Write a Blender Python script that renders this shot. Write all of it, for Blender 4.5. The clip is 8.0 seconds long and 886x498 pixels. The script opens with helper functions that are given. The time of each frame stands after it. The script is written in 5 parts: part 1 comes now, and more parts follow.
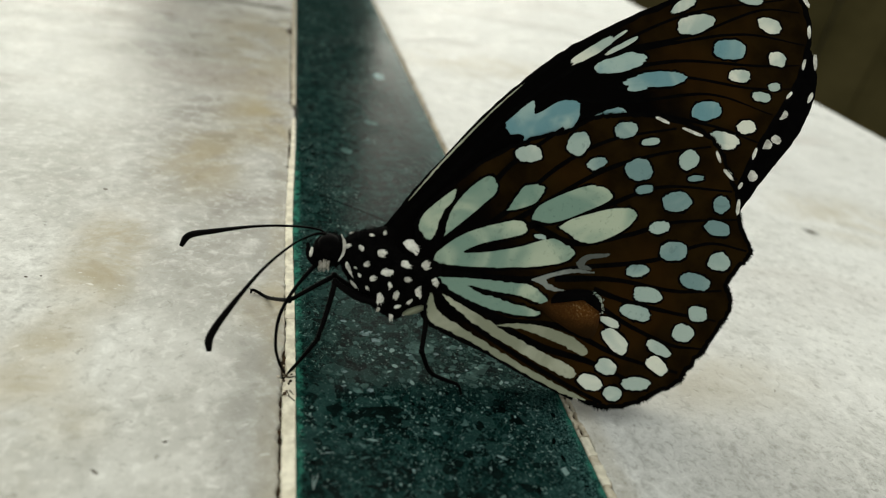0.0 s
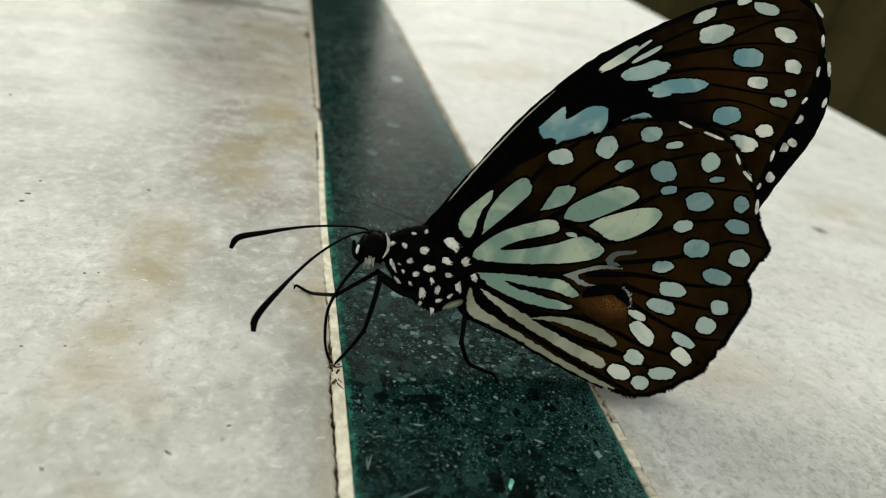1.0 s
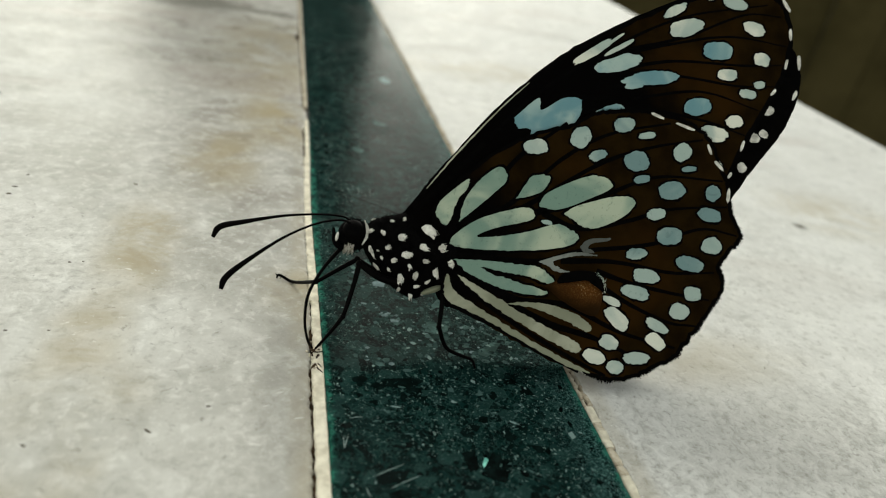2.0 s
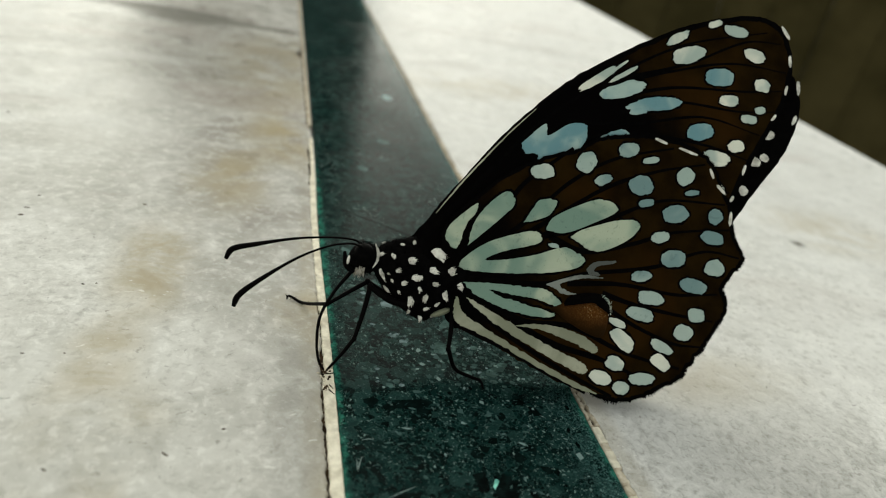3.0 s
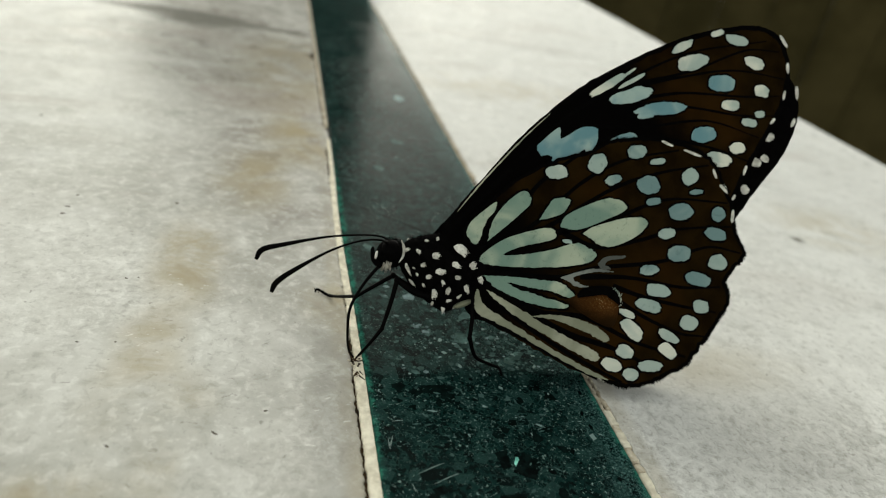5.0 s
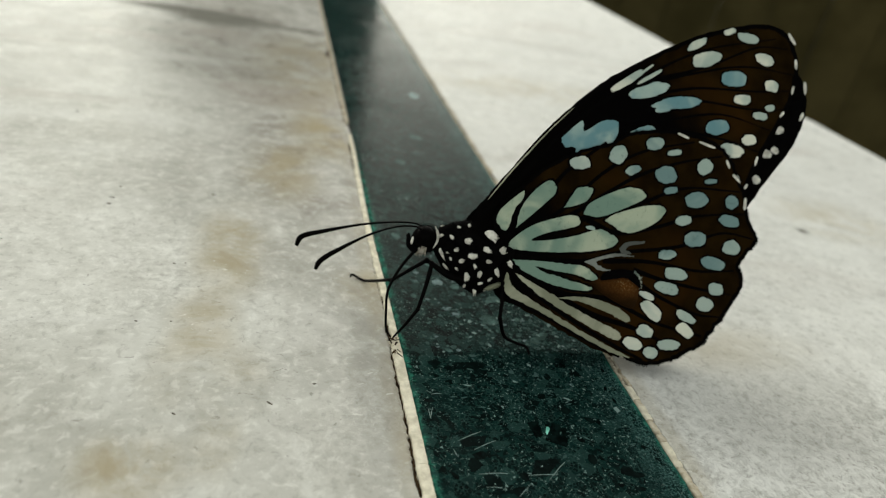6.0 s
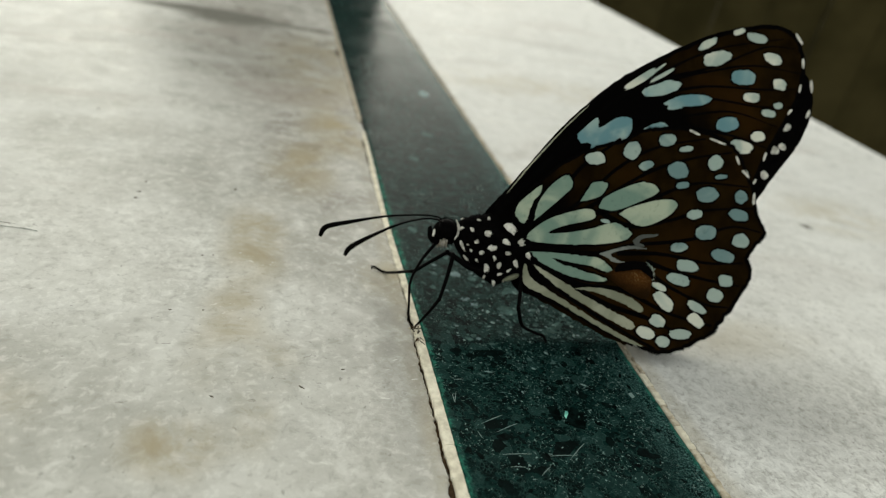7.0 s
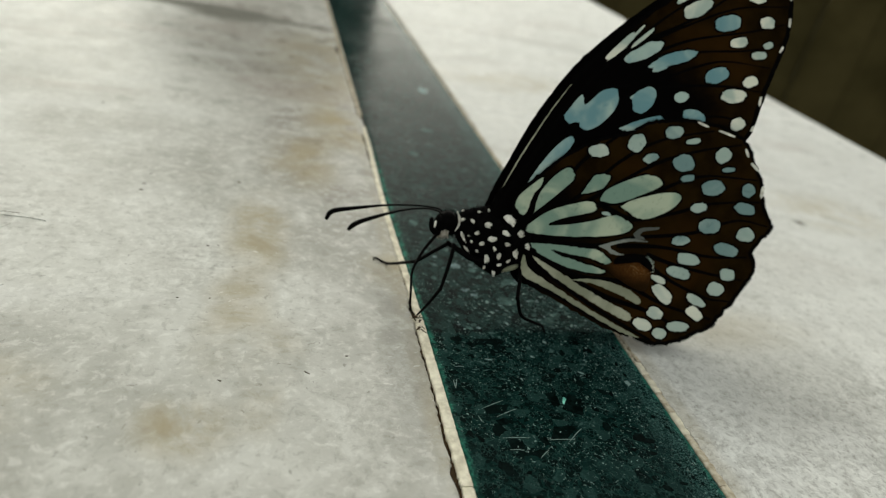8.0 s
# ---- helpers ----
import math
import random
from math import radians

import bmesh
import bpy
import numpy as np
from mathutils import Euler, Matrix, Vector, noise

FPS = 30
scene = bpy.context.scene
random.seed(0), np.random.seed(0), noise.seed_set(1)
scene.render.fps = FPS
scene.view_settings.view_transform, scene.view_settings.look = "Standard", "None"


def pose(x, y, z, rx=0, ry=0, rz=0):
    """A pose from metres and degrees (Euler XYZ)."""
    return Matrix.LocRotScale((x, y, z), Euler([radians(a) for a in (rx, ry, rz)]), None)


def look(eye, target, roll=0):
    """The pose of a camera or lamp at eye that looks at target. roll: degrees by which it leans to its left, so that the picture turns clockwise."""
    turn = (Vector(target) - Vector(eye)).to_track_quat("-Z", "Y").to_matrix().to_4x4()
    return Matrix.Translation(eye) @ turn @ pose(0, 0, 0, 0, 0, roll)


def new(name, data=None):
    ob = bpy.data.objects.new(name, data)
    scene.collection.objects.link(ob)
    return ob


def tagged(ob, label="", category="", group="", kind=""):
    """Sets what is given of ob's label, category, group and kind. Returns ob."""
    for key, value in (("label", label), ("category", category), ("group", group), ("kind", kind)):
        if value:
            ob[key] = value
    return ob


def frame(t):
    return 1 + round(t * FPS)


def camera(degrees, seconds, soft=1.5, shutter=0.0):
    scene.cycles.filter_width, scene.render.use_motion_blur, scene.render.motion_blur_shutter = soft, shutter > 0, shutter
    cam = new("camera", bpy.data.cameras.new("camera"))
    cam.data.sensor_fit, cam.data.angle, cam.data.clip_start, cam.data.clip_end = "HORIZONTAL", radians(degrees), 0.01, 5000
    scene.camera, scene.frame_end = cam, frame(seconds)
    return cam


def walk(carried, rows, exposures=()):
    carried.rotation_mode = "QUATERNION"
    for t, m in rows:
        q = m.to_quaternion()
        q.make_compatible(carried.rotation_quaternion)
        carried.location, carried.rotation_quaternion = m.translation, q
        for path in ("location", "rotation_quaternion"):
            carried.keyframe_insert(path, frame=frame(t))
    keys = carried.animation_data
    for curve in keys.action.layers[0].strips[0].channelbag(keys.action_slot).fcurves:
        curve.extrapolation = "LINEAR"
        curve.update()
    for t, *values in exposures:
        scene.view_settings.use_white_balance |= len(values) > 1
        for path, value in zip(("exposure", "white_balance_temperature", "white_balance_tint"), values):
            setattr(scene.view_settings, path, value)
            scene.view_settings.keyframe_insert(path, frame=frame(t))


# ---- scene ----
# The camera: a phone held about five centimetres over a stone ledge.
cam = camera(66.9, 8.0, 1.1)
EXPOSURE, KELVIN, TINT = 0.16, 7030, 2
PATH = [
    (0, -3.56, -46.99, 43.74, -16.87, -28.86, 12.37),
    (0.2, -3.80, -46.34, 43.81, -17.00, -28.96, 12.35),
    (0.5, -4.70, -46.68, 44.11, -16.83, -28.99, 12.35),
    (0.7, -6.02, -48.18, 44.45, -16.85, -28.97, 12.42),
    (1, -8.24, -49.78, 44.80, -16.83, -28.91, 12.29),
    (1.2, -7.51, -49.86, 44.17, -16.85, -28.96, 12.25),
    (1.5, -7.12, -51.08, 44.13, -16.88, -28.94, 12.26),
    (1.8, -6.62, -52.37, 43.94, -17.03, -28.51, 12.33),
    (2, -6.70, -52.50, 44.04, -17.08, -28.18, 12.26),
    (2.2, -7.18, -52.13, 44.61, -17.19, -27.88, 12.31),
    (3.3, -9.17, -53.38, 45.61, -17.33, -27.25, 12.42),
    (3.5, -9.67, -54.86, 45.53, -17.33, -27.30, 12.47),
    (3.7, -9.81, -55.23, 45.93, -17.38, -27.25, 12.32),
    (4, -8.95, -56.47, 45.42, -17.36, -27.36, 12.34),
    (4.2, -9.28, -56.32, 45.47, -17.38, -27.35, 12.32),
    (4.5, -9.92, -55.72, 46.68, -17.38, -27.36, 12.33),
    (4.7, -10.75, -55.55, 47.30, -17.34, -27.52, 12.36),
    (5.8, -16.00, -60.80, 47.44, -17.21, -27.62, 12.13),
    (6, -17.00, -60.69, 47.58, -17.37, -27.65, 12.25),
    (6.2, -17.16, -61.41, 47.61, -17.20, -27.67, 12.09),
    (6.5, -18.56, -61.72, 47.59, -17.43, -27.72, 12.29),
    (7, -20.31, -63.11, 47.73, -17.49, -27.72, 12.35),
    (7.2, -21.90, -64.43, 47.61, -17.67, -27.62, 12.54),
    (7.5, -21.88, -64.96, 47.96, -17.75, -27.69, 12.68),
    (7.7, -21.89, -64.75, 47.75, -17.93, -27.58, 12.88),
    (8, -21.38, -65.07, 47.60, -17.90, -27.73, 12.78),
]
walk(cam, [(t, pose(x / 1000, y / 1000, z / 1000, 0, 0, yaw) @ pose(0, 0, 0, 90 + pitch) @ pose(0, 0, 0, 0, 0, roll))
           for t, x, y, z, yaw, pitch, roll in PATH], [(0.0, EXPOSURE + 0.12, KELVIN, TINT), (2.2, EXPOSURE + 0.07, KELVIN, TINT), (4.5, EXPOSURE, KELVIN, TINT), (6.5, EXPOSURE - 0.08, KELVIN, TINT), (8.0, EXPOSURE - 0.13, KELVIN, TINT)])
cam.data.dof.use_dof = True
cam.data.dof.focus_distance = 0.073
cam.data.dof.aperture_fstop = 27.0

# ---- light: a bright hazy sky, the sun soft behind the butterfly ----
SUN_UP, SUN_ROUND = radians(37), radians(-4)
world = bpy.data.worlds.new("sky")
scene.world = world
world.use_nodes = True
wn = world.node_tree.nodes
sky = wn.new("ShaderNodeTexSky")
sky.sky_type = "NISHITA"
sky.sun_disc = False
sky.sun_elevation, sky.sun_rotation = SUN_UP, SUN_ROUND
sky.dust_density, sky.air_density, sky.ozone_density = 3.2, 1.0, 1.0
wn["Background"].inputs["Strength"].default_value = 0.235
haze = wn.new("ShaderNodeHueSaturation")  # thin cloud greys the blue
haze.inputs["Saturation"].default_value = 0.25
world.node_tree.links.new(sky.outputs[0], haze.inputs["Color"])
world.node_tree.links.new(haze.outputs[0], wn["Background"].inputs[0])
sun_data = bpy.data.lights.new("sun", "SUN")
sun_data.energy, sun_data.angle, sun_data.color = 0.12, radians(26), (1.0, 0.995, 0.985)
sun = new("sun", sun_data)
toward = Vector((math.sin(SUN_ROUND) * math.cos(SUN_UP), math.cos(SUN_ROUND) * math.cos(SUN_UP), math.sin(SUN_UP)))
sun.matrix_world = look(toward * 3, (0, 0, 0))

# ---- materials ----
class Mat:
    """A node material in the making: short words for the nodes that are used over and over."""

    def __init__(self, name, rough=0.5, spec=0.5):
        self.m = bpy.data.materials.new(name)
        self.m.use_nodes = True
        self.t = self.m.node_tree
        self.p = self.t.nodes["Principled BSDF"]
        self.p.inputs["Roughness"].default_value = rough
        self.p.inputs["Specular IOR Level"].default_value = spec
        self.geo = self.t.nodes.new("ShaderNodeNewGeometry")
        self.tex = self.t.nodes.new("ShaderNodeTexCoord")
        self.where = self.geo.outputs["Position"]
        self.local = self.tex.outputs["Object"]

    def put(self, socket, value):
        if isinstance(value, bpy.types.NodeSocket):
            self.t.links.new(value, socket)
        else:
            socket.default_value = value

    def noise(self, scale, detail=4, rough=0.55, at=None, distort=0.0):
        n = self.t.nodes.new("ShaderNodeTexNoise")
        self.put(n.inputs["Vector"], at or self.where)
        n.inputs["Scale"].default_value, n.inputs["Detail"].default_value = scale, detail
        n.inputs["Roughness"].default_value, n.inputs["Distortion"].default_value = rough, distort
        return n.outputs["Fac"]

    def voronoi(self, scale, feature="F1", out="Distance", at=None):
        n = self.t.nodes.new("ShaderNodeTexVoronoi")
        n.feature = feature
        self.put(n.inputs["Vector"], at or self.where)
        n.inputs["Scale"].default_value = scale
        return n.outputs[out]

    def span(self, value, a, b, low=0.0, high=1.0):
        n = self.t.nodes.new("ShaderNodeMapRange")
        n.interpolation_type = "SMOOTHSTEP"
        for k, v in zip(("Value", "From Min", "From Max", "To Min", "To Max"), (value, a, b, low, high)):
            self.put(n.inputs[k], v)
        return n.outputs[0]

    def math(self, op, a, b=0.0):
        n = self.t.nodes.new("ShaderNodeMath")
        n.operation = op
        self.put(n.inputs[0], a), self.put(n.inputs[1], b)
        return n.outputs[0]

    def mix(self, f, a, b):
        n = self.t.nodes.new("ShaderNodeMix")
        n.data_type = "RGBA"
        self.put(n.inputs[0], f)
        for s, v in ((n.inputs[6], a), (n.inputs[7], b)):
            self.put(s, v if isinstance(v, bpy.types.NodeSocket) else (*v, 1.0))
        return n.outputs[2]

    def axis(self, which, of=None):
        n = self.t.nodes.new("ShaderNodeSeparateXYZ")
        self.put(n.inputs[0], of or self.where)
        return n.outputs[which]

    def away(self, centre, stretch=(1, 1, 1), of=None):
        """The distance from a place, with its axes stretched."""
        a = self.t.nodes.new("ShaderNodeVectorMath")
        a.operation = "SUBTRACT"
        self.put(a.inputs[0], of or self.where)
        a.inputs[1].default_value = centre
        b = self.t.nodes.new("ShaderNodeVectorMath")
        b.operation = "MULTIPLY"
        self.put(b.inputs[0], a.outputs[0])
        b.inputs[1].default_value = stretch
        c = self.t.nodes.new("ShaderNodeVectorMath")
        c.operation = "LENGTH"
        self.put(c.inputs[0], b.outputs[0])
        return c.outputs["Value"]

    def stretched(self, x, y, z=1.0):
        """The place with its axes stretched, for grain that runs one way."""
        n = self.t.nodes.new("ShaderNodeVectorMath")
        n.operation = "MULTIPLY"
        self.put(n.inputs[0], self.where)
        n.inputs[1].default_value = (x, y, z)
        return n.outputs[0]

    def random(self):
        return self.t.nodes.new("ShaderNodeObjectInfo").outputs["Random"]

    def bump(self, height, strength, distance):
        n = self.t.nodes.new("ShaderNodeBump")
        n.inputs["Strength"].default_value, n.inputs["Distance"].default_value = strength, distance
        self.put(n.inputs["Height"], height)
        self.put(self.p.inputs["Normal"], n.outputs[0])

    def colour(self, value):
        self.put(self.p.inputs["Base Color"], value if isinstance(value, bpy.types.NodeSocket) else (*value, 1.0))
        return self


def marble():
    k = Mat("white_marble", 0.36, 0.03)
    x, y = k.axis(0), k.axis(1)
    beyond = k.span(x, 0.020, 0.024)  # mask of the slab beyond the strip
    cloud = k.noise(38, 5, 0.6, distort=0.5)
    patch = k.noise(120, 5, 0.62, distort=0.8)
    fine = k.noise(300, 5, 0.62, distort=0.35)
    base = k.mix(k.span(cloud, 0.36, 0.62), (0.415, 0.408, 0.362), (0.560, 0.553, 0.505))
    # second slab paler: its sky brightness is put into the colour, less far off
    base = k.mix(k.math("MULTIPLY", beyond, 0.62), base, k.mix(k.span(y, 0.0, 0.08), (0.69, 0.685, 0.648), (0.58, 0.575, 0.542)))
    # sky sheen on the outer left of the first slab, painted as paler stone
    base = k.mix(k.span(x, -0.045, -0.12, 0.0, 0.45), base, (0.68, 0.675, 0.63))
    # dirt rubbed in along the joint, plus the pillar's dark reflection as colour
    dirt_and_reflection = k.math("MULTIPLY", k.math("MULTIPLY", k.span(k.math("ADD", x, k.math("MULTIPLY", y, 0.20)), -0.022, -0.002), k.span(x, 0.004, 0.0)), k.span(k.noise(55, 4, 0.6, distort=0.8), 0.30, 0.66, 0.35, 0.92))
    base = k.mix(k.math("MULTIPLY", dirt_and_reflection, k.span(y, -0.005, 0.06, 0.40, 1.0)), base, (0.258, 0.239, 0.206))
    base = k.mix(k.math("MULTIPLY", k.span(patch, 0.50, 0.66), 0.34), base, (0.67, 0.665, 0.615))
    base = k.mix(k.math("MULTIPLY", k.span(patch, 0.46, 0.34), 0.26), base, (0.33, 0.325, 0.285))
    base = k.mix(k.math("MULTIPLY", k.span(fine, 0.48, 0.68), 0.32), base, (0.70, 0.695, 0.64))
    base = k.mix(k.math("MULTIPLY", k.span(fine, 0.47, 0.30), 0.26), base, (0.32, 0.315, 0.275))
    mottle = k.noise(720, 5, 0.66, distort=0.4)
    base = k.mix(k.math("MULTIPLY", k.span(mottle, 0.52, 0.66), 0.34), base, (0.78, 0.775, 0.72))
    base = k.mix(k.math("MULTIPLY", k.span(mottle, 0.46, 0.35), k.span(y, 0.02, 0.09, 0.38, 0.05)), base, (0.28, 0.27, 0.235))
    # broad soft bedding that runs across the ledge
    beds = k.noise(1.0, 4, 0.55, at=k.stretched(14, 60), distort=0.5)
    base = k.mix(k.math("MULTIPLY", k.span(beds, 0.46, 0.33), k.span(y, 0.0, 0.06, 0.05, 0.38)), base, (0.36, 0.315, 0.275))
    base = k.mix(k.math("MULTIPLY", k.span(beds, 0.54, 0.68), 0.35), base, (0.68, 0.675, 0.64))
    # coarse open crystals, plainest on the near part of the second slab
    open_grain = k.math("MAXIMUM", k.math("MULTIPLY", beyond, k.span(y, 0.006, -0.012)), k.span(k.noise(30, 2), 0.52, 0.70, 0.06, 0.55))
    grit = k.noise(1350, 4, 0.7, distort=0.6)
    base = k.mix(k.math("MULTIPLY", k.math("MULTIPLY", k.span(grit, 0.52, 0.64), open_grain), 0.55), base, (0.76, 0.755, 0.70))
    base = k.mix(k.math("MULTIPLY", k.math("MULTIPLY", k.span(grit, 0.47, 0.35), open_grain), 0.50), base, (0.25, 0.24, 0.205))
    crystal = k.noise(430, 5, 0.7, distort=1.3)
    base = k.mix(k.math("MULTIPLY", k.math("MULTIPLY", k.span(crystal, 0.52, 0.62), open_grain), 0.55), base, (0.80, 0.795, 0.745))
    base = k.mix(k.math("MULTIPLY", k.math("MULTIPLY", k.span(crystal, 0.47, 0.38), open_grain), 0.38), base, (0.34, 0.33, 0.295))
    # warm iron stains, in a broken band beside the joint and here and there
    blots = k.noise(70, 5, 0.65, distort=1.0)
    for centre, size, stretch, much in STAINS:
        near = k.span(k.away(centre, stretch), size * 0.15, size, 1.0, 0.0)
        f = k.math("MULTIPLY", k.math("MULTIPLY", near, k.span(blots, 0.30, 0.62)), much)
        base = k.mix(f, base, (0.350, 0.298, 0.190))
    for centre, size, stretch, much in GREY_MARKS:
        near = k.span(k.away(centre, stretch), size * 0.2, size, 1.0, 0.0)
        base = k.mix(k.math("MULTIPLY", k.math("MULTIPLY", near, k.span(blots, 0.2, 0.55, 0.4, 1.0)), much), base, (0.17, 0.165, 0.14))
    # pits and thin pale scratches
    pits = k.span(k.noise(820, 3, 0.55, distort=0.8), 0.68, 0.74)
    base = k.mix(k.math("MULTIPLY", pits, k.span(y, 0.02, 0.09, 0.5, 0.05)), base, (0.19, 0.18, 0.15))
    nicks = k.math("MULTIPLY", k.span(k.noise(1.0, 3, 0.6, at=k.stretched(380, 900), distort=2.5), 0.66, 0.72), k.span(k.noise(45, 2), 0.45, 0.6))
    base = k.mix(k.math("MULTIPLY", nicks, 0.55), base, (0.76, 0.755, 0.70))
    k.colour(base)
    k.put(k.p.inputs["Roughness"], k.span(k.noise(120, 4), 0.3, 0.7, 0.25, 0.42))
    k.bump(k.math("ADD", k.noise(420, 5, 0.65), k.math("ADD", k.math("MULTIPLY", pits, -0.5), k.math("MULTIPLY", k.math("MULTIPLY", grit, open_grain), 0.8))), 0.30, 0.0004)
    return k.m


def green_stone():
    """Polished terrazzo of dark green stone: crushed chips in a dark paste, thin pale seams, worn green arrises."""
    k = Mat("dark_green_stone", 0.16, 0.0096)
    x, y = k.axis(0), k.axis(1)
    wobble = k.t.nodes.new("ShaderNodeVectorMath")  # bends the cells out of their regular net
    wobble.operation = "MULTIPLY_ADD"
    swirl = k.t.nodes.new("ShaderNodeTexNoise")
    k.put(swirl.inputs["Vector"], k.where)
    swirl.inputs["Scale"].default_value = 1100
    k.put(wobble.inputs[0], swirl.outputs["Color"])
    wobble.inputs[1].default_value = (0.0006, 0.0006, 0.0)
    k.put(wobble.inputs[2], k.where)
    bent = wobble.outputs[0]
    small, smalltone = k.voronoi(2300, "DISTANCE_TO_EDGE", at=bent), k.voronoi(2300, "F1", "Color", at=bent)
    large, largetone = k.voronoi(820, "DISTANCE_TO_EDGE", at=bent), k.voronoi(820, "F1", "Color", at=bent)
    base = k.mix(k.axis(0, smalltone), (0.0012, 0.0075, 0.0064), (0.0042, 0.0200, 0.0168))
    base = k.mix(k.math("MULTIPLY", k.span(k.axis(1, smalltone), 0.62, 0.66), 0.9), base, (0.0012, 0.0050, 0.0044))
    base = k.mix(k.math("MULTIPLY", k.span(k.axis(1, largetone), 0.80, 0.82), 0.85), base, (0.0012, 0.0045, 0.0040))
    base = k.mix(k.math("MULTIPLY", k.span(k.axis(2, largetone), 0.82, 0.85), 0.6), base, (0.0150, 0.0400, 0.0350))
    base = k.mix(k.math("MULTIPLY", k.span(k.noise(110, 4, 0.6, distort=1.0), 0.50, 0.66), 0.55), base, (0.0035, 0.0145, 0.0125))
    # pale broken seams between the grains
    broken = k.span(k.noise(620, 4, 0.65), 0.42, 0.60)
    web = k.math("MAXIMUM", k.math("MULTIPLY", k.span(small, 0.02, 0.13, 1.0, 0.0), broken), k.math("MULTIPLY", k.span(large, 0.01, 0.05, 1.0, 0.0), k.span(k.noise(480, 3), 0.44, 0.6)))
    base = k.mix(k.math("MULTIPLY", web, 0.50), base, (0.0240, 0.0640, 0.0545))
    # glassy specks, thick in drifts and along the farther edge
    drift = k.span(k.noise(130, 4, 0.6), 0.42, 0.62, 0.15, 1.0)
    specks = k.math("MULTIPLY", k.span(k.noise(2900, 3, 0.6, distort=0.8), 0.615, 0.665), drift)
    base = k.mix(k.math("MULTIPLY", specks, 0.95), base, (0.20, 0.30, 0.27))
    edge_dust = k.math("MULTIPLY", k.span(x, 0.0205, 0.0262), k.span(k.noise(4200, 3, 0.65, distort=1.0), 0.50, 0.60))
    base = k.mix(k.math("MULTIPLY", edge_dust, 0.75), base, (0.075, 0.165, 0.150))
    ragged = k.math("MULTIPLY", k.math("SUBTRACT", k.noise(1400, 4, 0.7), 0.5), 0.0022)
    rim = k.math("MAXIMUM", k.span(k.math("ADD", x, ragged), 0.0000, 0.0008, 1.0, 0.0), k.span(k.math("ADD", x, ragged), 0.0254, 0.0266))
    base = k.mix(k.math("MULTIPLY", rim, k.math("MULTIPLY", k.span(y, 0.075, 0.045), k.span(k.noise(500, 4, 0.7), 0.40, 0.60, 0.08, 0.95))), base, (0.026, 0.150, 0.105))
    k.colour(base)
    k.put(k.p.inputs["Roughness"], k.span(k.noise(60, 4), 0.35, 0.65, 0.13, 0.26))
    k.bump(k.math("ADD", k.noise(800, 4), k.math("MULTIPLY", web, 0.5)), 0.03, 0.0003)
    return k.m


def chip_stone(name, a, b):
    k = Mat(name, 0.16, 0.0075)
    base = k.mix(k.random(), a, b)
    k.colour(k.mix(k.span(k.noise(900, 3), 0.4, 0.7), base, tuple(c * 1.6 for c in b)))
    return k.m


def fleck_stone():
    """Crushed pale stone, each crumb of its own tone."""
    k = Mat("pale_stone_flecks", 0.2, 0.01)
    tone = k.geo.outputs["Random Per Island"]
    base = k.mix(k.span(tone, 0.0, 0.75), (0.010, 0.030, 0.027), (0.045, 0.088, 0.080))
    k.colour(k.mix(k.span(tone, 0.86, 0.90), base, (0.17, 0.25, 0.23)))
    return k.m


def simple(name, a, b, scale, rough=0.6, spec=0.3, relief=0.0, detail=4):
    k = Mat(name, rough, spec)
    n = k.noise(scale, detail, 0.6, at=k.local)
    k.colour(k.mix(k.span(n, 0.3, 0.7), a, b))
    if relief:
        k.bump(n, 0.6, relief)
    return k.m


def membrane(name, black_to, brown_from):
    """Wing scales: black round the root, brown towards the margin, with rows of scales as relief."""
    k = Mat(name, 0.8, 0.007)
    r = k.math("ADD", k.away((0, 0, 0), of=k.local), k.math("MULTIPLY", k.math("SUBTRACT", k.noise(260, 4, at=k.local), 0.5), 0.007))
    brown = k.mix(k.span(k.noise(330, 4, at=k.local), 0.3, 0.7), (0.0060, 0.0034, 0.0009), (0.0148, 0.0080, 0.0019))
    brown = k.mix(k.math("MULTIPLY", k.span(k.noise(75, 3, at=k.local), 0.48, 0.66), 0.65), brown, (0.026, 0.0112, 0.0022))
    k.colour(k.mix(k.span(r, black_to, brown_from), (0.0014, 0.0012, 0.0011), brown))
    k.bump(k.noise(9000, 2, at=k.local), 0.15, 0.00003)
    return k.m


def pouch_scales():
    """Rust scales in the middle of the pouch, fading into the brown of the wing."""
    k = Mat("rust_pouch_scales", 0.8, 0.03)
    d = k.math("ADD", k.away((0.0152, -0.0024, 0.0), (0.52, 0.95, 1.0), of=k.local), k.math("MULTIPLY", k.math("SUBTRACT", k.noise(500, 4, at=k.local), 0.5), 0.0012))
    rust = k.mix(k.span(k.noise(7000, 3, at=k.local), 0.45, 0.7), (0.075, 0.026, 0.005), (0.140, 0.060, 0.016))
    base = k.mix(k.span(d, 0.0001, 0.0023), rust, (0.017, 0.0078, 0.0018))
    gold = k.math("MULTIPLY", k.span(k.noise(5200, 2, at=k.local), 0.60, 0.68), k.span(d, 0.0014, 0.0004))
    k.colour(k.mix(k.math("MULTIPLY", gold, 0.8), base, (0.30, 0.22, 0.10)))
    k.bump(k.noise(3500, 3, at=k.local), 0.3, 0.00005)
    return k.m


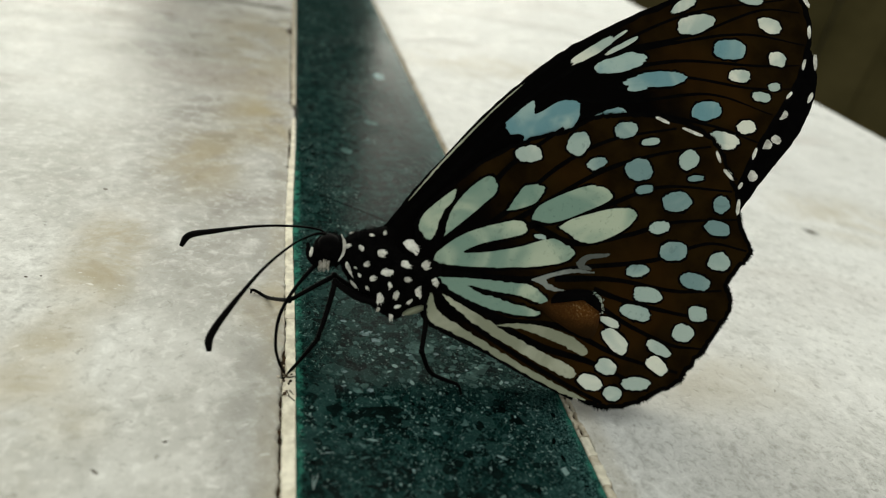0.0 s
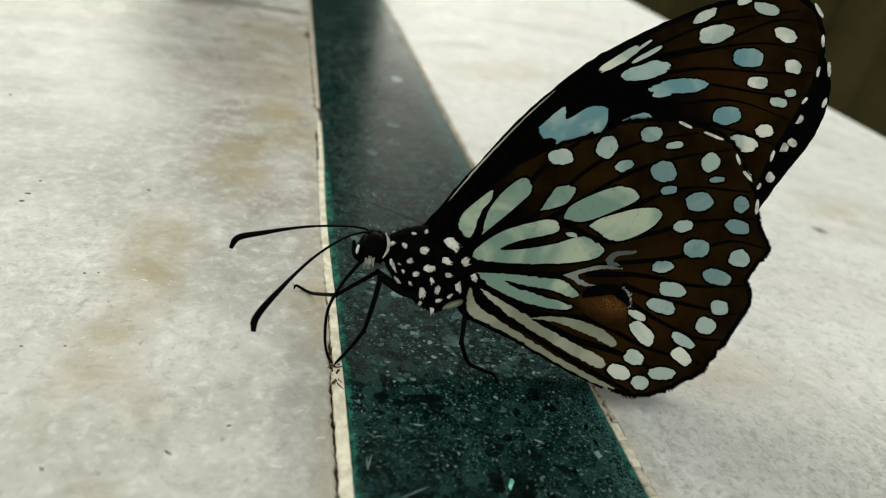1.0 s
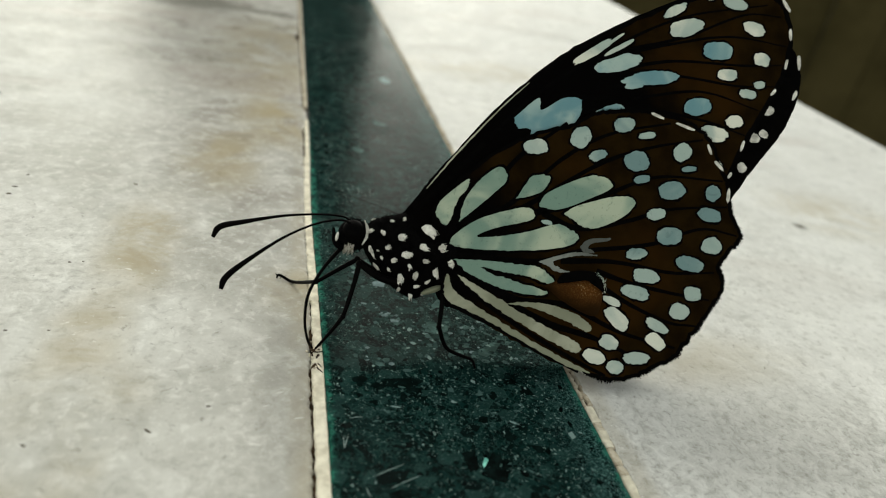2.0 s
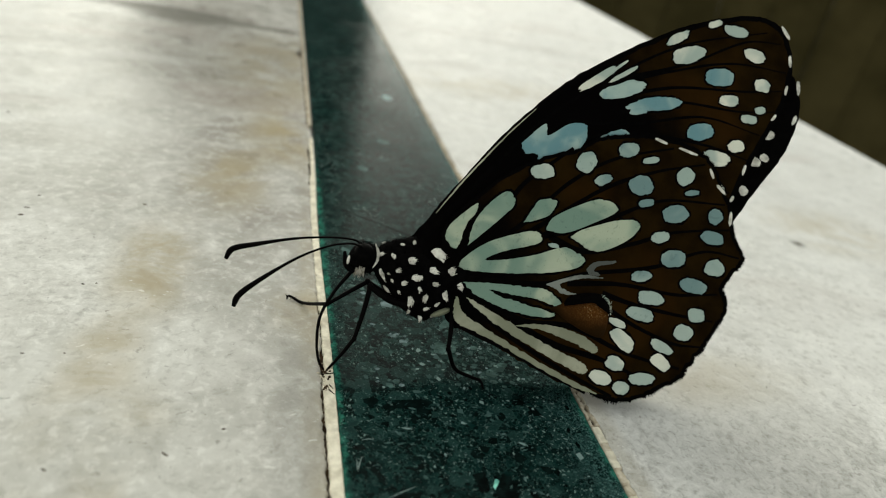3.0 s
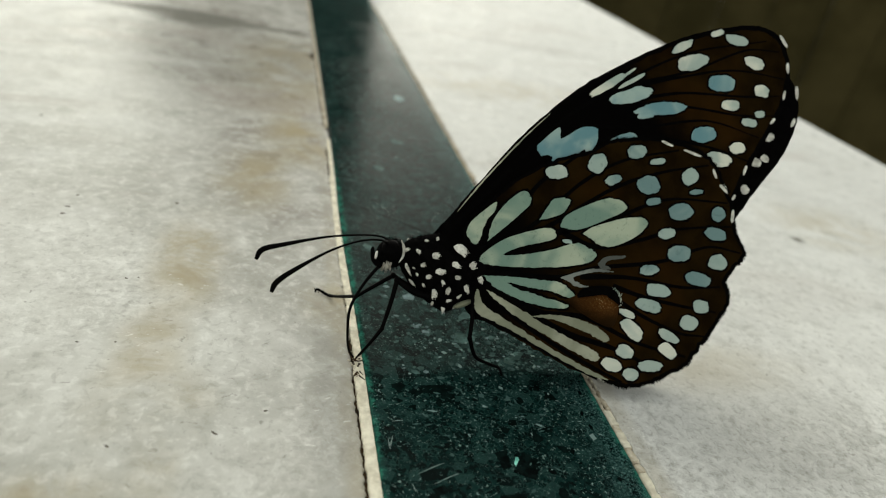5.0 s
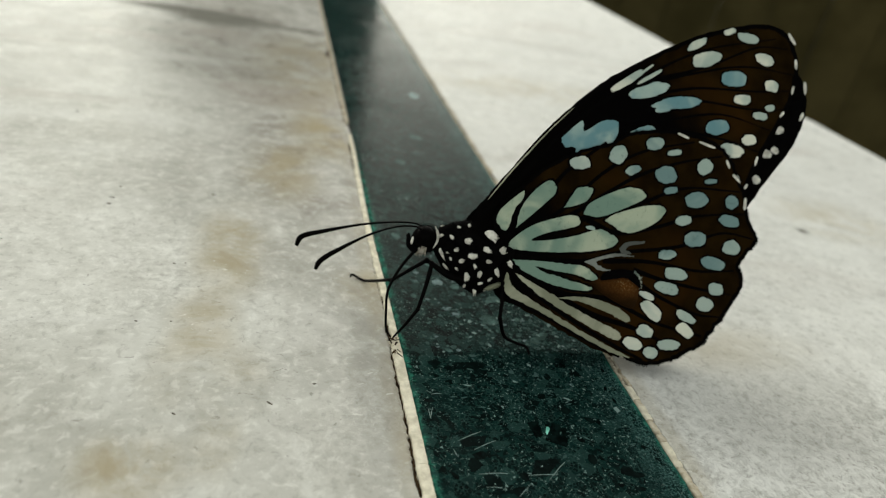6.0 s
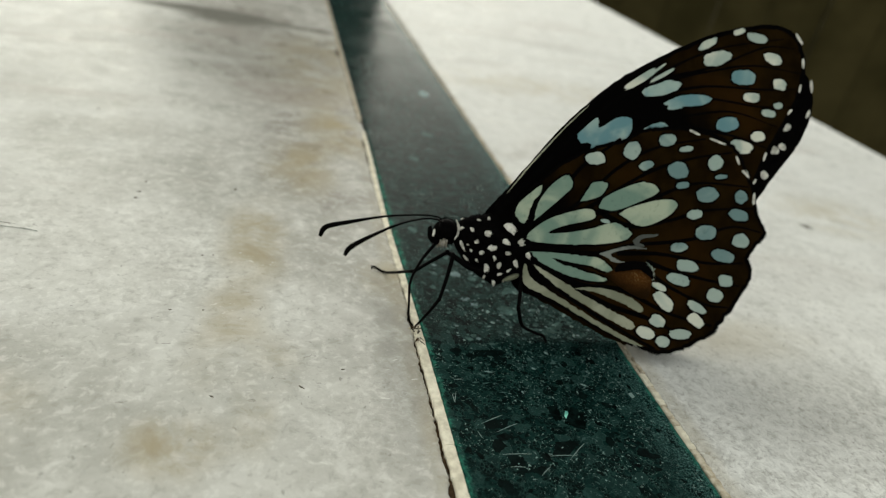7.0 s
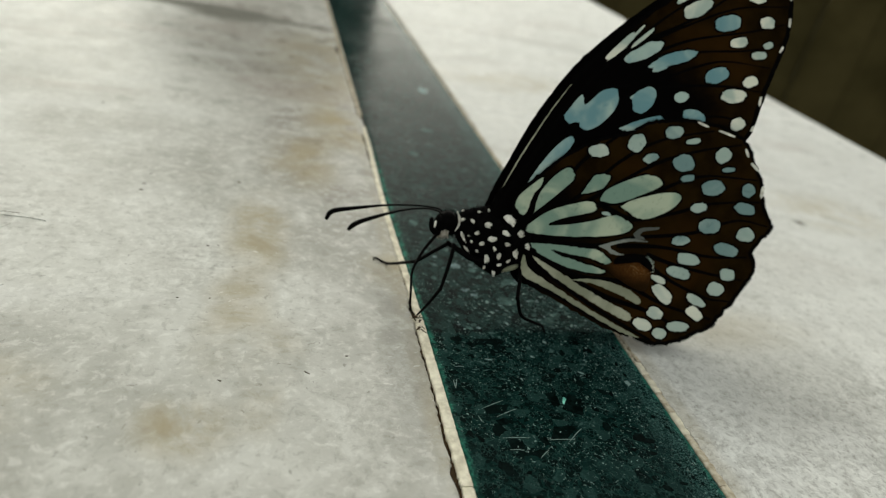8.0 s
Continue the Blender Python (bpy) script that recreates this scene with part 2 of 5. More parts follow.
def pale_scales(name, deep, light, grain):
    """Pale half-clear wing windows: a slow change between two tones, thin folds, a few dark scales."""
    k = Mat(name, 0.5, 0.2)
    n = k.noise(150, 3, 0.5, at=k.local, distort=0.8)
    base = k.mix(k.span(k.math("ADD", n, k.math("MULTIPLY", k.math("SUBTRACT", k.random(), 0.5), 0.3)), 0.38, 0.64), deep, light)
    base = k.mix(k.math("MULTIPLY", k.span(k.noise(900, 4, 0.65, at=k.local, distort=1.0), 0.42, 0.30), grain * 1.4), base, tuple(c * 0.55 for c in deep))
    base = k.mix(k.math("MULTIPLY", k.span(k.noise(3600, 2, at=k.local), 0.64, 0.72), grain), base, tuple(c * 0.3 for c in deep))
    k.colour(base)
    k.bump(k.noise(1600, 4, 0.7, at=k.local), 0.35, 0.00006)
    return k.m


STAINS = [  # place, reach, stretch, strength
    ((-0.0205, 0.0230, 0), 0.0130, (1.9, 0.75, 1), 0.92),
    ((-0.0225, 0.0040, 0), 0.0085, (1.6, 0.8, 1), 0.75),
    ((-0.0262, -0.0162, 0), 0.0066, (1.0, 1.1, 1), 0.95),
    ((-0.0195, -0.0125, 0), 0.0055, (1.8, 0.7, 1), 0.69),
    ((-0.0250, -0.0040, 0), 0.0060, (1.5, 0.8, 1), 0.40),
    ((-0.0185, -0.0055, 0), 0.0060, (1.3, 0.7, 1), 0.55),
    ((-0.0135, 0.0510, 0), 0.0150, (1.6, 0.8, 1), 0.75),
    ((-0.0040, 0.0720, 0), 0.0170, (1.3, 0.8, 1), 0.98),
    ((-0.0060, 0.1200, 0), 0.0300, (1.3, 0.6, 1), 0.80),
    ((-0.0035, 0.0140, 0), 0.0050, (1.0, 0.8, 1), 0.69),
    ((-0.0460, -0.0120, 0), 0.0080, (0.8, 1.0, 1), 0.63),
    ((0.0450, 0.0035, 0), 0.0140, (0.7, 1.8, 1), 0.46),
    ((0.1050, 0.0520, 0), 0.0200, (0.9, 1.3, 1), 0.63),
    ((0.0600, 0.1300, 0), 0.0350, (0.7, 1.8, 1), 0.57),
    ((0.0282, 0.0000, 0), 0.0020, (1.0, 0.03, 1), 0.40),
    ((-0.0020, 0.0000, 0), 0.0022, (1.0, 0.03, 1), 0.52),
]
GREY_MARKS = [
    ((-0.041, 0.1690, 0), 0.026, (0.9, 3.6, 1), 2.2),
    ((-0.034, 0.1610, 0), 0.019, (1.0, 2.0, 1), 1.2),
    ((-0.017, 0.1640, 0), 0.018, (0.8, 5.5, 1), 1.8),
    ((-0.022, 0.125, 0), 0.045, (1.1, 0.8, 1), 0.38),
    ((-0.0035, -0.004, 0), 0.009, (2.0, 0.5, 1), 0.35),
    ((0.047, -0.010, 0), 0.022, (0.8, 1.4, 1), 0.40),
    ((0.0920, 0.0447, 0), 0.0022, (1, 1, 1), 0.9),
    ((0.090, 0.200, 0), 0.030, (0.6, 2.2, 1), 0.25),
]
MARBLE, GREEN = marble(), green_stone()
CHIP_DARK = chip_stone("black_green_chip", (0.0007, 0.002, 0.0018), (0.002, 0.0055, 0.0048))
CHIP_GREEN = chip_stone("grey_green_chip", (0.022, 0.046, 0.040), (0.045, 0.085, 0.076))
CHIP_GREY = chip_stone("blue_grey_chip", (0.060, 0.095, 0.095), (0.115, 0.165, 0.165))
FLECK = fleck_stone()
CHIP_PALE = chip_stone("pale_chip", (0.12, 0.19, 0.18), (0.17, 0.25, 0.24))
GLINT = chip_stone("bright_green_facet", (0.10, 0.33, 0.26), (0.16, 0.42, 0.34))
SCRATCH = simple("pale_scratch", (0.10, 0.16, 0.145), (0.17, 0.23, 0.21), 1500)
MORTAR = simple("cream_mortar", (0.54, 0.49, 0.37), (0.80, 0.75, 0.60), 700, 0.8, 0.2, 0.00015)
SAND = simple("brown_mortar", (0.33, 0.275, 0.19), (0.60, 0.54, 0.42), 900, 0.85, 0.2, 0.0002)
BED = simple("dark_joint", (0.014, 0.009, 0.005), (0.065, 0.040, 0.020), 900, 0.9, 0.1, 0.0002)
FORE_SKIN, HIND_SKIN = membrane("forewing_scales", 0.0270, 0.0335), membrane("hindwing_scales", 0.005, 0.012)
BLACK = simple("black_scales", (0.0009, 0.0008, 0.0008), (0.0020, 0.0018, 0.0016), 900, 0.8, 0.012)
PALE = pale_scales("pale_green_scales", (0.165, 0.258, 0.195), (0.420, 0.470, 0.335), 0.30)
DULL = pale_scales("grey_blue_scales", (0.147, 0.239, 0.227), (0.328, 0.412, 0.353), 0.22)
BLUE = pale_scales("pale_blue_scales", (0.125, 0.258, 0.275), (0.350, 0.455, 0.400), 0.12)
CHALK = pale_scales("chalky_scales", (0.368, 0.442, 0.377), (0.681, 0.681, 0.552), 0.12)
WHITE = simple("white_scales", (0.42, 0.40, 0.335), (0.80, 0.78, 0.68), 1100, 0.7, 0.2, 0.0001)
FOLD = pale_scales("grey_green_fold", (0.205, 0.213, 0.139), (0.377, 0.377, 0.271), 0.15)
DUSK = pale_scales("dusky_scales", (0.070, 0.076, 0.064), (0.20, 0.215, 0.185), 0.3)
TAN = pouch_scales()
FUR = simple("black_fur", (0.0008, 0.0008, 0.0008), (0.0028, 0.0026, 0.0024), 1400, 0.95, 0.02, 0.0004)
SHELL = simple("black_leg_shell", (0.0009, 0.0008, 0.0008), (0.0020, 0.0017, 0.0014), 900, 0.55, 0.025)
CHIN = simple("tan_white_hair", (0.22, 0.19, 0.14), (0.6, 0.56, 0.48), 2200, 0.9, 0.05, 0.0002)
EYE = simple("black_eye", (0.0007, 0.0006, 0.0006), (0.002, 0.0017, 0.0014), 2500, 0.45, 0.02, 0.00002)
PLASTER = simple("grey_render", (0.20, 0.19, 0.17), (0.36, 0.34, 0.31), 18, 0.9, 0.15, 0.001, 8)
DARK_PLASTER = simple("dark_render", (0.035, 0.033, 0.028), (0.085, 0.080, 0.068), 14, 0.9, 0.1, 0.001, 8)
SOIL = simple("dark_soil", (0.02, 0.02, 0.01), (0.05, 0.045, 0.025), 3, 0.95, 0.1)
PLANK = simple("dark_weathered_plank", (0.044, 0.036, 0.013), (0.088, 0.070, 0.028), 5, 0.95, 0.05)
DIRT = simple("grey_brown_dirt", (0.07, 0.062, 0.05), (0.19, 0.165, 0.13), 1500, 0.9, 0.05)
MM = 0.001
RNG = random.Random(7)


# ---- mesh helpers ----
def mesh_object(name, bm, material, parent=None, label="", smooth=False):
    bm.normal_update()
    me = bpy.data.meshes.new(name)
    bm.to_mesh(me)
    bm.free()
    me.materials.append(material)
    if smooth:
        me.shade_smooth()
    ob = new(name, me)
    if parent:
        ob.parent = parent
    return tagged(ob, label) if label else ob


def part(name, bm, material, parent, label="", smooth=False):
    return mesh_object(name, bm, material, parent, label, smooth)


def curve_through(points, steps):
    """A smooth line through control points (Catmull-Rom)."""
    p = [Vector(q) for q in points]
    p = [2 * p[0] - p[1]] + p + [2 * p[-1] - p[-2]]
    line = []
    for i in range(1, len(p) - 2):
        for s in range(steps):
            t = s / steps
            a, b, c, d = p[i - 1], p[i], p[i + 1], p[i + 2]
            line.append(0.5 * (2 * b + (c - a) * t + (2 * a - 5 * b + 4 * c - d) * t * t + (3 * b - a - 3 * c + d) * t ** 3))
    return line + [p[-2]]


def slab_of(outline, low, high):
    """A flat body with the outline (2D, in mm) from height low to high."""
    bm = bmesh.new()
    top = [bm.verts.new((x * MM, y * MM, high * MM)) for x, y in outline]
    bottom = [bm.verts.new((x * MM, y * MM, low * MM)) for x, y in outline]
    bm.faces.new(top)
    bm.faces.new(bottom[::-1])
    n = len(top)
    for i in range(n):
        bm.faces.new((top[i], bottom[i], bottom[(i + 1) % n], top[(i + 1) % n]))
    bmesh.ops.recalc_face_normals(bm, faces=bm.faces)
    bmesh.ops.triangulate(bm, faces=[f for f in bm.faces if len(f.verts) > 4])
    return bm


def ribbon(points, widths, low, high, steps=8, ragged=0.0, rounded=False):
    """A flat band along a smooth line, its half width going through the given widths; its ends may be rounded off."""
    line = curve_through([(*p, 0) for p in points], steps)
    n = len(line)
    left, right = [], []
    for i, p in enumerate(line):
        d = line[min(i + 1, n - 1)] - line[max(i - 1, 0)]
        s = Vector((-d.y, d.x, 0)).normalized()
        f = i / (n - 1) * (len(widths) - 1)
        j = min(int(f), len(widths) - 2)
        f -= j
        f = f * f * (3 - 2 * f)
        w = widths[j] * (1 - f) + widths[j + 1] * f
        if rounded:
            gone = min((p - line[0]).length, (line[-1] - p).length) / max(w, 0.05)
            w *= max(0.06, math.sqrt(max(0.0, 1 - (1 - min(gone, 1.0)) ** 2)))
        left.append((p + s * (w + RNG.uniform(-ragged, ragged)))[:2])
        right.append((p - s * (w + RNG.uniform(-ragged, ragged)))[:2])
    bm = bmesh.new()
    a = [[bm.verts.new((x * MM, y * MM, z * MM)) for x, y in side] for side in (left, right) for z in (low, high)]
    for i in range(n - 1):
        for s, t in ((a[1], a[3]), (a[3], a[2]), (a[2], a[0]), (a[0], a[1])):
            bm.faces.new((s[i], s[i + 1], t[i + 1], t[i]))
    bm.faces.new((a[0][0], a[1][0], a[3][0], a[2][0]))
    bm.faces.new((a[0][-1], a[2][-1], a[3][-1], a[1][-1]))
    bmesh.ops.recalc_face_normals(bm, faces=bm.faces)
    return bm


def tube(points, radii, sides=8, steps=6):
    """A round limb along a smooth line; points and radii in metres."""
    line = curve_through(points, steps)
    n = len(line)
    bm = bmesh.new()
    rings = []
    for i, p in enumerate(line):
        d = (line[min(i + 1, n - 1)] - line[max(i - 1, 0)]).normalized()
        s = d.cross(Vector((0.13, 0.31, 0.94))).normalized()
        u = d.cross(s)
        f = i / (n - 1) * (len(radii) - 1)
        j = min(int(f), len(radii) - 2)
        r = radii[j] + (radii[j + 1] - radii[j]) * (f - j)
        rings.append([bm.verts.new(p + (s * math.cos(a) + u * math.sin(a)) * r) for a in (math.tau * k / sides for k in range(sides))])
    for a, b in zip(rings, rings[1:]):
        for k in range(sides):
            bm.faces.new((a[k], a[(k + 1) % sides], b[(k + 1) % sides], b[k]))
    bm.faces.new(rings[0][::-1])
    bm.faces.new(rings[-1])
    bmesh.ops.recalc_face_normals(bm, faces=bm.faces)
    return bm


def ball(centre, size, turn=0.0, rough=0.0, level=2):
    """An uneven rounded lump, in mm."""
    bm = bmesh.new()
    bmesh.ops.create_icosphere(bm, subdivisions=level, radius=1)
    m = Matrix.Translation(Vector(centre) * MM) @ Matrix.Rotation(radians(turn), 4, "Z") @ Matrix.Diagonal((*[s * MM for s in size], 1))
    for v in bm.verts:
        v.co = v.co * (1 + RNG.uniform(-rough, rough))
    bmesh.ops.transform(bm, matrix=m, verts=bm.verts)
    return bm


def loft(rows, sides=28, rough=0.0):
    """A body of rounded sections across u; rows of u, middle v, half height, half width, middle w, in mm."""
    smooth = []
    n = len(rows)
    for i in range((n - 1) * 5 + 1):
        f = i / 5
        j = min(int(f), n - 2)
        a, b, c, d = (rows[min(max(j + k, 0), n - 1)] for k in (-1, 0, 1, 2))
        t = f - j
        smooth.append([0.5 * (2 * q + (r - p) * t + (2 * p - 5 * q + 4 * r - s) * t * t + (3 * q - p - 3 * r + s) * t ** 3) for p, q, r, s in zip(a, b, c, d)])
    bm = bmesh.new()
    rings = []
    for u, v, h, w, mid in smooth:
        ring = []
        for k in range(sides):
            a = math.tau * k / sides
            s = 1 + RNG.uniform(-rough, rough)
            ring.append(bm.verts.new((u * MM, (v + math.sin(a) * h * s) * MM, (mid + math.cos(a) * w * s) * MM)))
        rings.append(ring)
    for a, b in zip(rings, rings[1:]):
        for k in range(sides):
            bm.faces.new((a[k], a[(k + 1) % sides], b[(k + 1) % sides], b[k]))
    bm.faces.new(rings[0])
    bm.faces.new(rings[-1][::-1])
    bmesh.ops.recalc_face_normals(bm, faces=bm.faces)
    return bm


# ---- the ledge ----
def edge_noise(y, size, seed):
    return size * (noise.noise((y * 300, seed, 0)) + 0.6 * noise.noise((y * 1300, seed, 3)) + 0.4 * noise.noise((y * 4000, seed, 5)))


def stations(low, high, near, far, fine, coarse):
    """Places along the ledge: fine steps between near and far, coarse ones beyond."""
    ys, y = [], low
    while y < high:
        ys.append(y)
        y += fine if near <= y < far else coarse
    return ys + [high]


YS = stations(-0.5, 1.4, -0.06, 0.24, 0.0004, 0.02)
LEFT_EDGE = -0.00143


def marble_slab(name, inner, outer, label):
    """A slab from its ragged inner edge to its rounded outer one."""
    bm = bmesh.new()
    rows = []
    for y in YS:
        a, b = inner(y), outer(y)
        s = 1 if b > a else -1
        chip = max(0.0, noise.noise((y * 700, a * 0 + 9 * s, 2))) * 0.0003
        profile = [(a, -0.028), (a, -0.00035), (a + s * (0.00012 + chip), -0.00008), (a + s * (0.0004 + chip), 0.0)]
        profile += [(a + s * 0.02, 0.0), ((a + b) / 2, 0.0)]
        profile += [(b - s * 0.004, 0.0), (b - s * 0.0018, -0.0006), (b - s * 0.0005, -0.002), (b, -0.004), (b, -0.028)]
        rows.append([bm.verts.new((x, y, z)) for x, z in profile])
    for r, q in zip(rows, rows[1:]):
        for i in range(len(r) - 1):
            bm.faces.new((r[i], r[i + 1], q[i + 1], q[i]))
        bm.faces.new((r[-1], r[0], q[0], q[-1]))
    bm.faces.new(rows[0])
    bm.faces.new(rows[-1][::-1])
    bmesh.ops.recalc_face_normals(bm, faces=bm.faces)
    return tagged(mesh_object(name, bm, MARBLE, smooth=False), label, "marble slab", "slabs of the ledge top", "structure")


def bow(y):
    """How far the strip's edge bows out of the straight."""
    return -0.0004 * math.exp(-((y - 0.034) / 0.018) ** 2)


def joint_gap(y):
    """The slab closes on the strip where the mortar is lost, and is broken away at one place beyond."""
    return 0.0009 * math.exp(-((y - 0.0745) / 0.005) ** 4) - 0.0016 * math.exp(-((y - 0.139) / 0.003) ** 2)


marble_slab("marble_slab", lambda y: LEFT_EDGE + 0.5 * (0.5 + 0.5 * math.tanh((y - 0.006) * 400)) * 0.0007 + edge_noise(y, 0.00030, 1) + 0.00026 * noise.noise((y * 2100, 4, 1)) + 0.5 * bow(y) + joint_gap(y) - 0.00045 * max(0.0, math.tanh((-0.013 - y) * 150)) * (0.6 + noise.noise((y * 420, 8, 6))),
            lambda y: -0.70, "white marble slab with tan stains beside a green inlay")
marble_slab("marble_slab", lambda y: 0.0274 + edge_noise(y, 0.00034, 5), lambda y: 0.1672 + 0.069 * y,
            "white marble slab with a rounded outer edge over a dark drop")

bm = bmesh.new()
bmesh.ops.create_cube(bm, size=1, matrix=Matrix.Translation((0.0127, 0.45, -0.01447)) @ Matrix.Diagonal((0.031, 1.9, 0.028, 1)))
tagged(mesh_object("joint_bed", bm, BED), "dark dirty bed under the stone joints", "joint bed", kind="structure")


bm = bmesh.new()  # the low wall that the ledge top crowns
bmesh.ops.create_cube(bm, size=1, matrix=Matrix.Translation((-0.29, 0.45, -0.43)) @ Matrix.Diagonal((0.80, 1.86, 0.80, 1)))
bmesh.ops.bevel(bm, geom=bm.edges[:], offset=0.006, segments=2, affect="EDGES")
tagged(mesh_object("wall_base", bm, PLASTER), "low grey rendered wall under the marble ledge", "wall", kind="structure")


def inlay_strip():
    bm = bmesh.new()
    rows = []
    for y in YS:
        a, b = bow(y) + edge_noise(y, 0.00007, 11), 0.0265 + edge_noise(y, 0.00012, 13)
        rows.append([bm.verts.new((x, y, z)) for x, z in ((a, -0.0011), (a, -0.0002), (a + 0.0002, -0.00003), (a + 0.0006, 0), (b - 0.0006, 0), (b - 0.0002, -0.00003), (b, -0.0002), (b, -0.0011))])
    for r, q in zip(rows, rows[1:]):
        for i in range(len(r) - 1):
            bm.faces.new((r[i], r[i + 1], q[i + 1], q[i]))
    bmesh.ops.recalc_face_normals(bm, faces=bm.faces)
    return tagged(mesh_object("inlay_strip", bm, GREEN), "dark green polished stone strip with black chips, pale chips behind", "stone strip", kind="structure")


strip = inlay_strip()


# ---- the butterfly ----
# Its space: u along the wings away from the head, v up in the wings' plane, w out of the wings towards the camera.
AXIS_W = Vector((-0.09, -0.825, 0.558)).normalized()
AXIS_U = Vector((-AXIS_W.y, AXIS_W.x, 0)).normalized()
AXIS_V = AXIS_W.cross(AXIS_U)
SPACE = Matrix((AXIS_U, AXIS_V, AXIS_W)).transposed().to_4x4()
SPACE.translation = (0.0117, 0.00575, 0.01145)
butterfly = tagged(new("butterfly"), "black-brown butterfly with pale blue-green spots, wings closed upright", "butterfly")
butterfly.empty_display_size = 0.005
butterfly.matrix_basis = SPACE
TO_BODY = SPACE.inverted()


class Wing:
    """A wing in the making: it stands at its hinge, and its pieces lie on the side that faces out."""

    def __init__(self, name, outline, hinge, depth, skin, label, out=1):
        self.hinge, self.out, self.name = hinge, out, name
        line = curve_through([(*p, 0) for p in outline + outline[:1]], 9)[:-1]
        ring = []
        n = len(line)
        for i, p in enumerate(line):
            d = (line[(i + 1) % n] - line[i - 1]).normalized()
            k = noise.noise((p.x * 1.5, p.y * 1.5, 4)) * (0.22 if name == "hindwing" else 0.07) + noise.noise((p.x * 6, p.y * 6, 1)) * 0.10 + (RNG.uniform(-0.05, 0.05) if name == "hindwing" and p.x > 14 else 0)
            ring.append((p.x - hinge[0] + d.y * k, p.y - hinge[1] - d.x * k))
        self.ring = ring
        self.ob = part(name, slab_of(ring, -0.03, 0.03), skin, butterfly, label)
        self.ob.location = (hinge[0] * MM, hinge[1] * MM, depth * MM)
        area = sum(a[0] * b[1] - b[0] * a[1] for a, b in zip(ring, ring[1:] + ring[:1]))
        self.sense = 1 if area > 0 else -1

    def heights(self, low, high):
        return (low, high) if self.out > 0 else (-high, -low)

    def margin(self, width):
        """The black border, a band inside the outline."""
        n = len(self.ring)
        bm = bmesh.new()
        z0, z1 = self.heights(0.032, 0.05)
        z = z1 if self.out > 0 else z0
        outer, inner = [], []
        for i, (x, y) in enumerate(self.ring):
            a, b = self.ring[i - 1], self.ring[(i + 1) % n]
            d = Vector((b[0] - a[0], b[1] - a[1])).normalized()
            w = width * (1 + 0.3 * noise.noise((x * 0.9, y * 0.9, 7)))
            outer.append(bm.verts.new((x * MM, y * MM, z * MM)))
            inner.append(bm.verts.new(((x - d.y * w * self.sense) * MM, (y + d.x * w * self.sense) * MM, z * MM)))
        for i in range(n):
            j = (i + 1) % n
            bm.faces.new((outer[i], outer[j], inner[j], inner[i]))
        bmesh.ops.recalc_face_normals(bm, faces=bm.faces)
        bmesh.ops.solidify(bm, geom=bm.faces[:], thickness=0.012 * MM)
        return part("margin", bm, BLACK, self.ob, "black wing border")

    def fringe(self, start):
        """Scale hairs round the outer margin: black tufts where the veins end, sparse short ones between."""
        n = len(self.ring)
        for name, material, label in (("fringe", BLACK, "fine black fringe"), ("pale_fringe", WHITE, "short white fringe between the veins")):
            bm = bmesh.new()
            for i, (x, y) in enumerate(self.ring):
                a, b = Vector(self.ring[i]), Vector(self.ring[(i + 1) % n])
                if x + self.hinge[0] < start or (material is WHITE and y + self.hinge[1] > 13 - 0.5 * max(0.0, 29 - x)):
                    continue
                d = (b - a).normalized()
                out = Vector((d.y, -d.x)) * self.sense
                tuft = min((Vector(t) - Vector((x + self.hinge[0], y + self.hinge[1]))).length for t in VEIN_TIPS)
                long = max(0.0, 1 - tuft / 1.3)
                for _ in range((5 + int(9 * long)) if material is BLACK else (0 if long > 0.15 else 5)):
                    p = a.lerp(b, RNG.random())
                    reach = RNG.uniform(0.10, 0.24) + 0.30 * long * RNG.random() if material is BLACK else RNG.uniform(0.12, 0.22)
                    tip = p + out * reach + d * RNG.uniform(-0.12, 0.12)
                    q = [p - d * 0.045 - out * 0.05, p + d * 0.045 - out * 0.05]
                    z = 0.02 if material is BLACK else -0.03
                    top = [bm.verts.new((v.x * MM, v.y * MM, z * MM)) for v in q]
                    low = bm.verts.new((p.x * MM, p.y * MM, (z - 0.04) * MM))
                    end = bm.verts.new((tip.x * MM, tip.y * MM, (z - 0.02) * MM))
                    for f in ((top[0], top[1], end), (top[1], low, end), (low, top[0], end)):
                        bm.faces.new(f)
            tagged(part(name, bm, material, self.ob, label), kind="stuff")

    def vein(self, points, wide=0.55, thin=0.2):
        wide, thin = wide * 0.62, thin * 0.5
        pts = [(u - self.hinge[0], v - self.hinge[1]) for u, v in points]
        return part("vein", ribbon(pts, (wide, (wide + thin) / 2, thin), *self.heights(0.034, 0.058), ragged=0.02), BLACK, self.ob)

    def border(self, outline, mid, width):
        """The black scales that ring a pale spot, ragged outside."""
        n = len(outline)
        area = sum(a[0] * b[1] - b[0] * a[1] for a, b in zip(outline, outline[1:] + outline[:1]))
        s = 1 if area > 0 else -1
        ring = []
        for i, (x, y) in enumerate(outline):
            a, b = outline[i - 2], outline[(i + 2) % n]
            d = Vector((b[0] - a[0], b[1] - a[1])).normalized()
            w = width * (0.9 + 0.7 * noise.noise((x * 1.7, y * 1.7, 11))) + RNG.uniform(-0.05, 0.05)
            ring.append((x + d.y * w * s, y - d.x * w * s))
        bm = bmesh.new()
        z = self.heights(0.033, RNG.uniform(0.040, 0.046))[1 if self.out > 0 else 0] * MM
        outer = [bm.verts.new((x * MM, y * MM, z)) for x, y in ring]
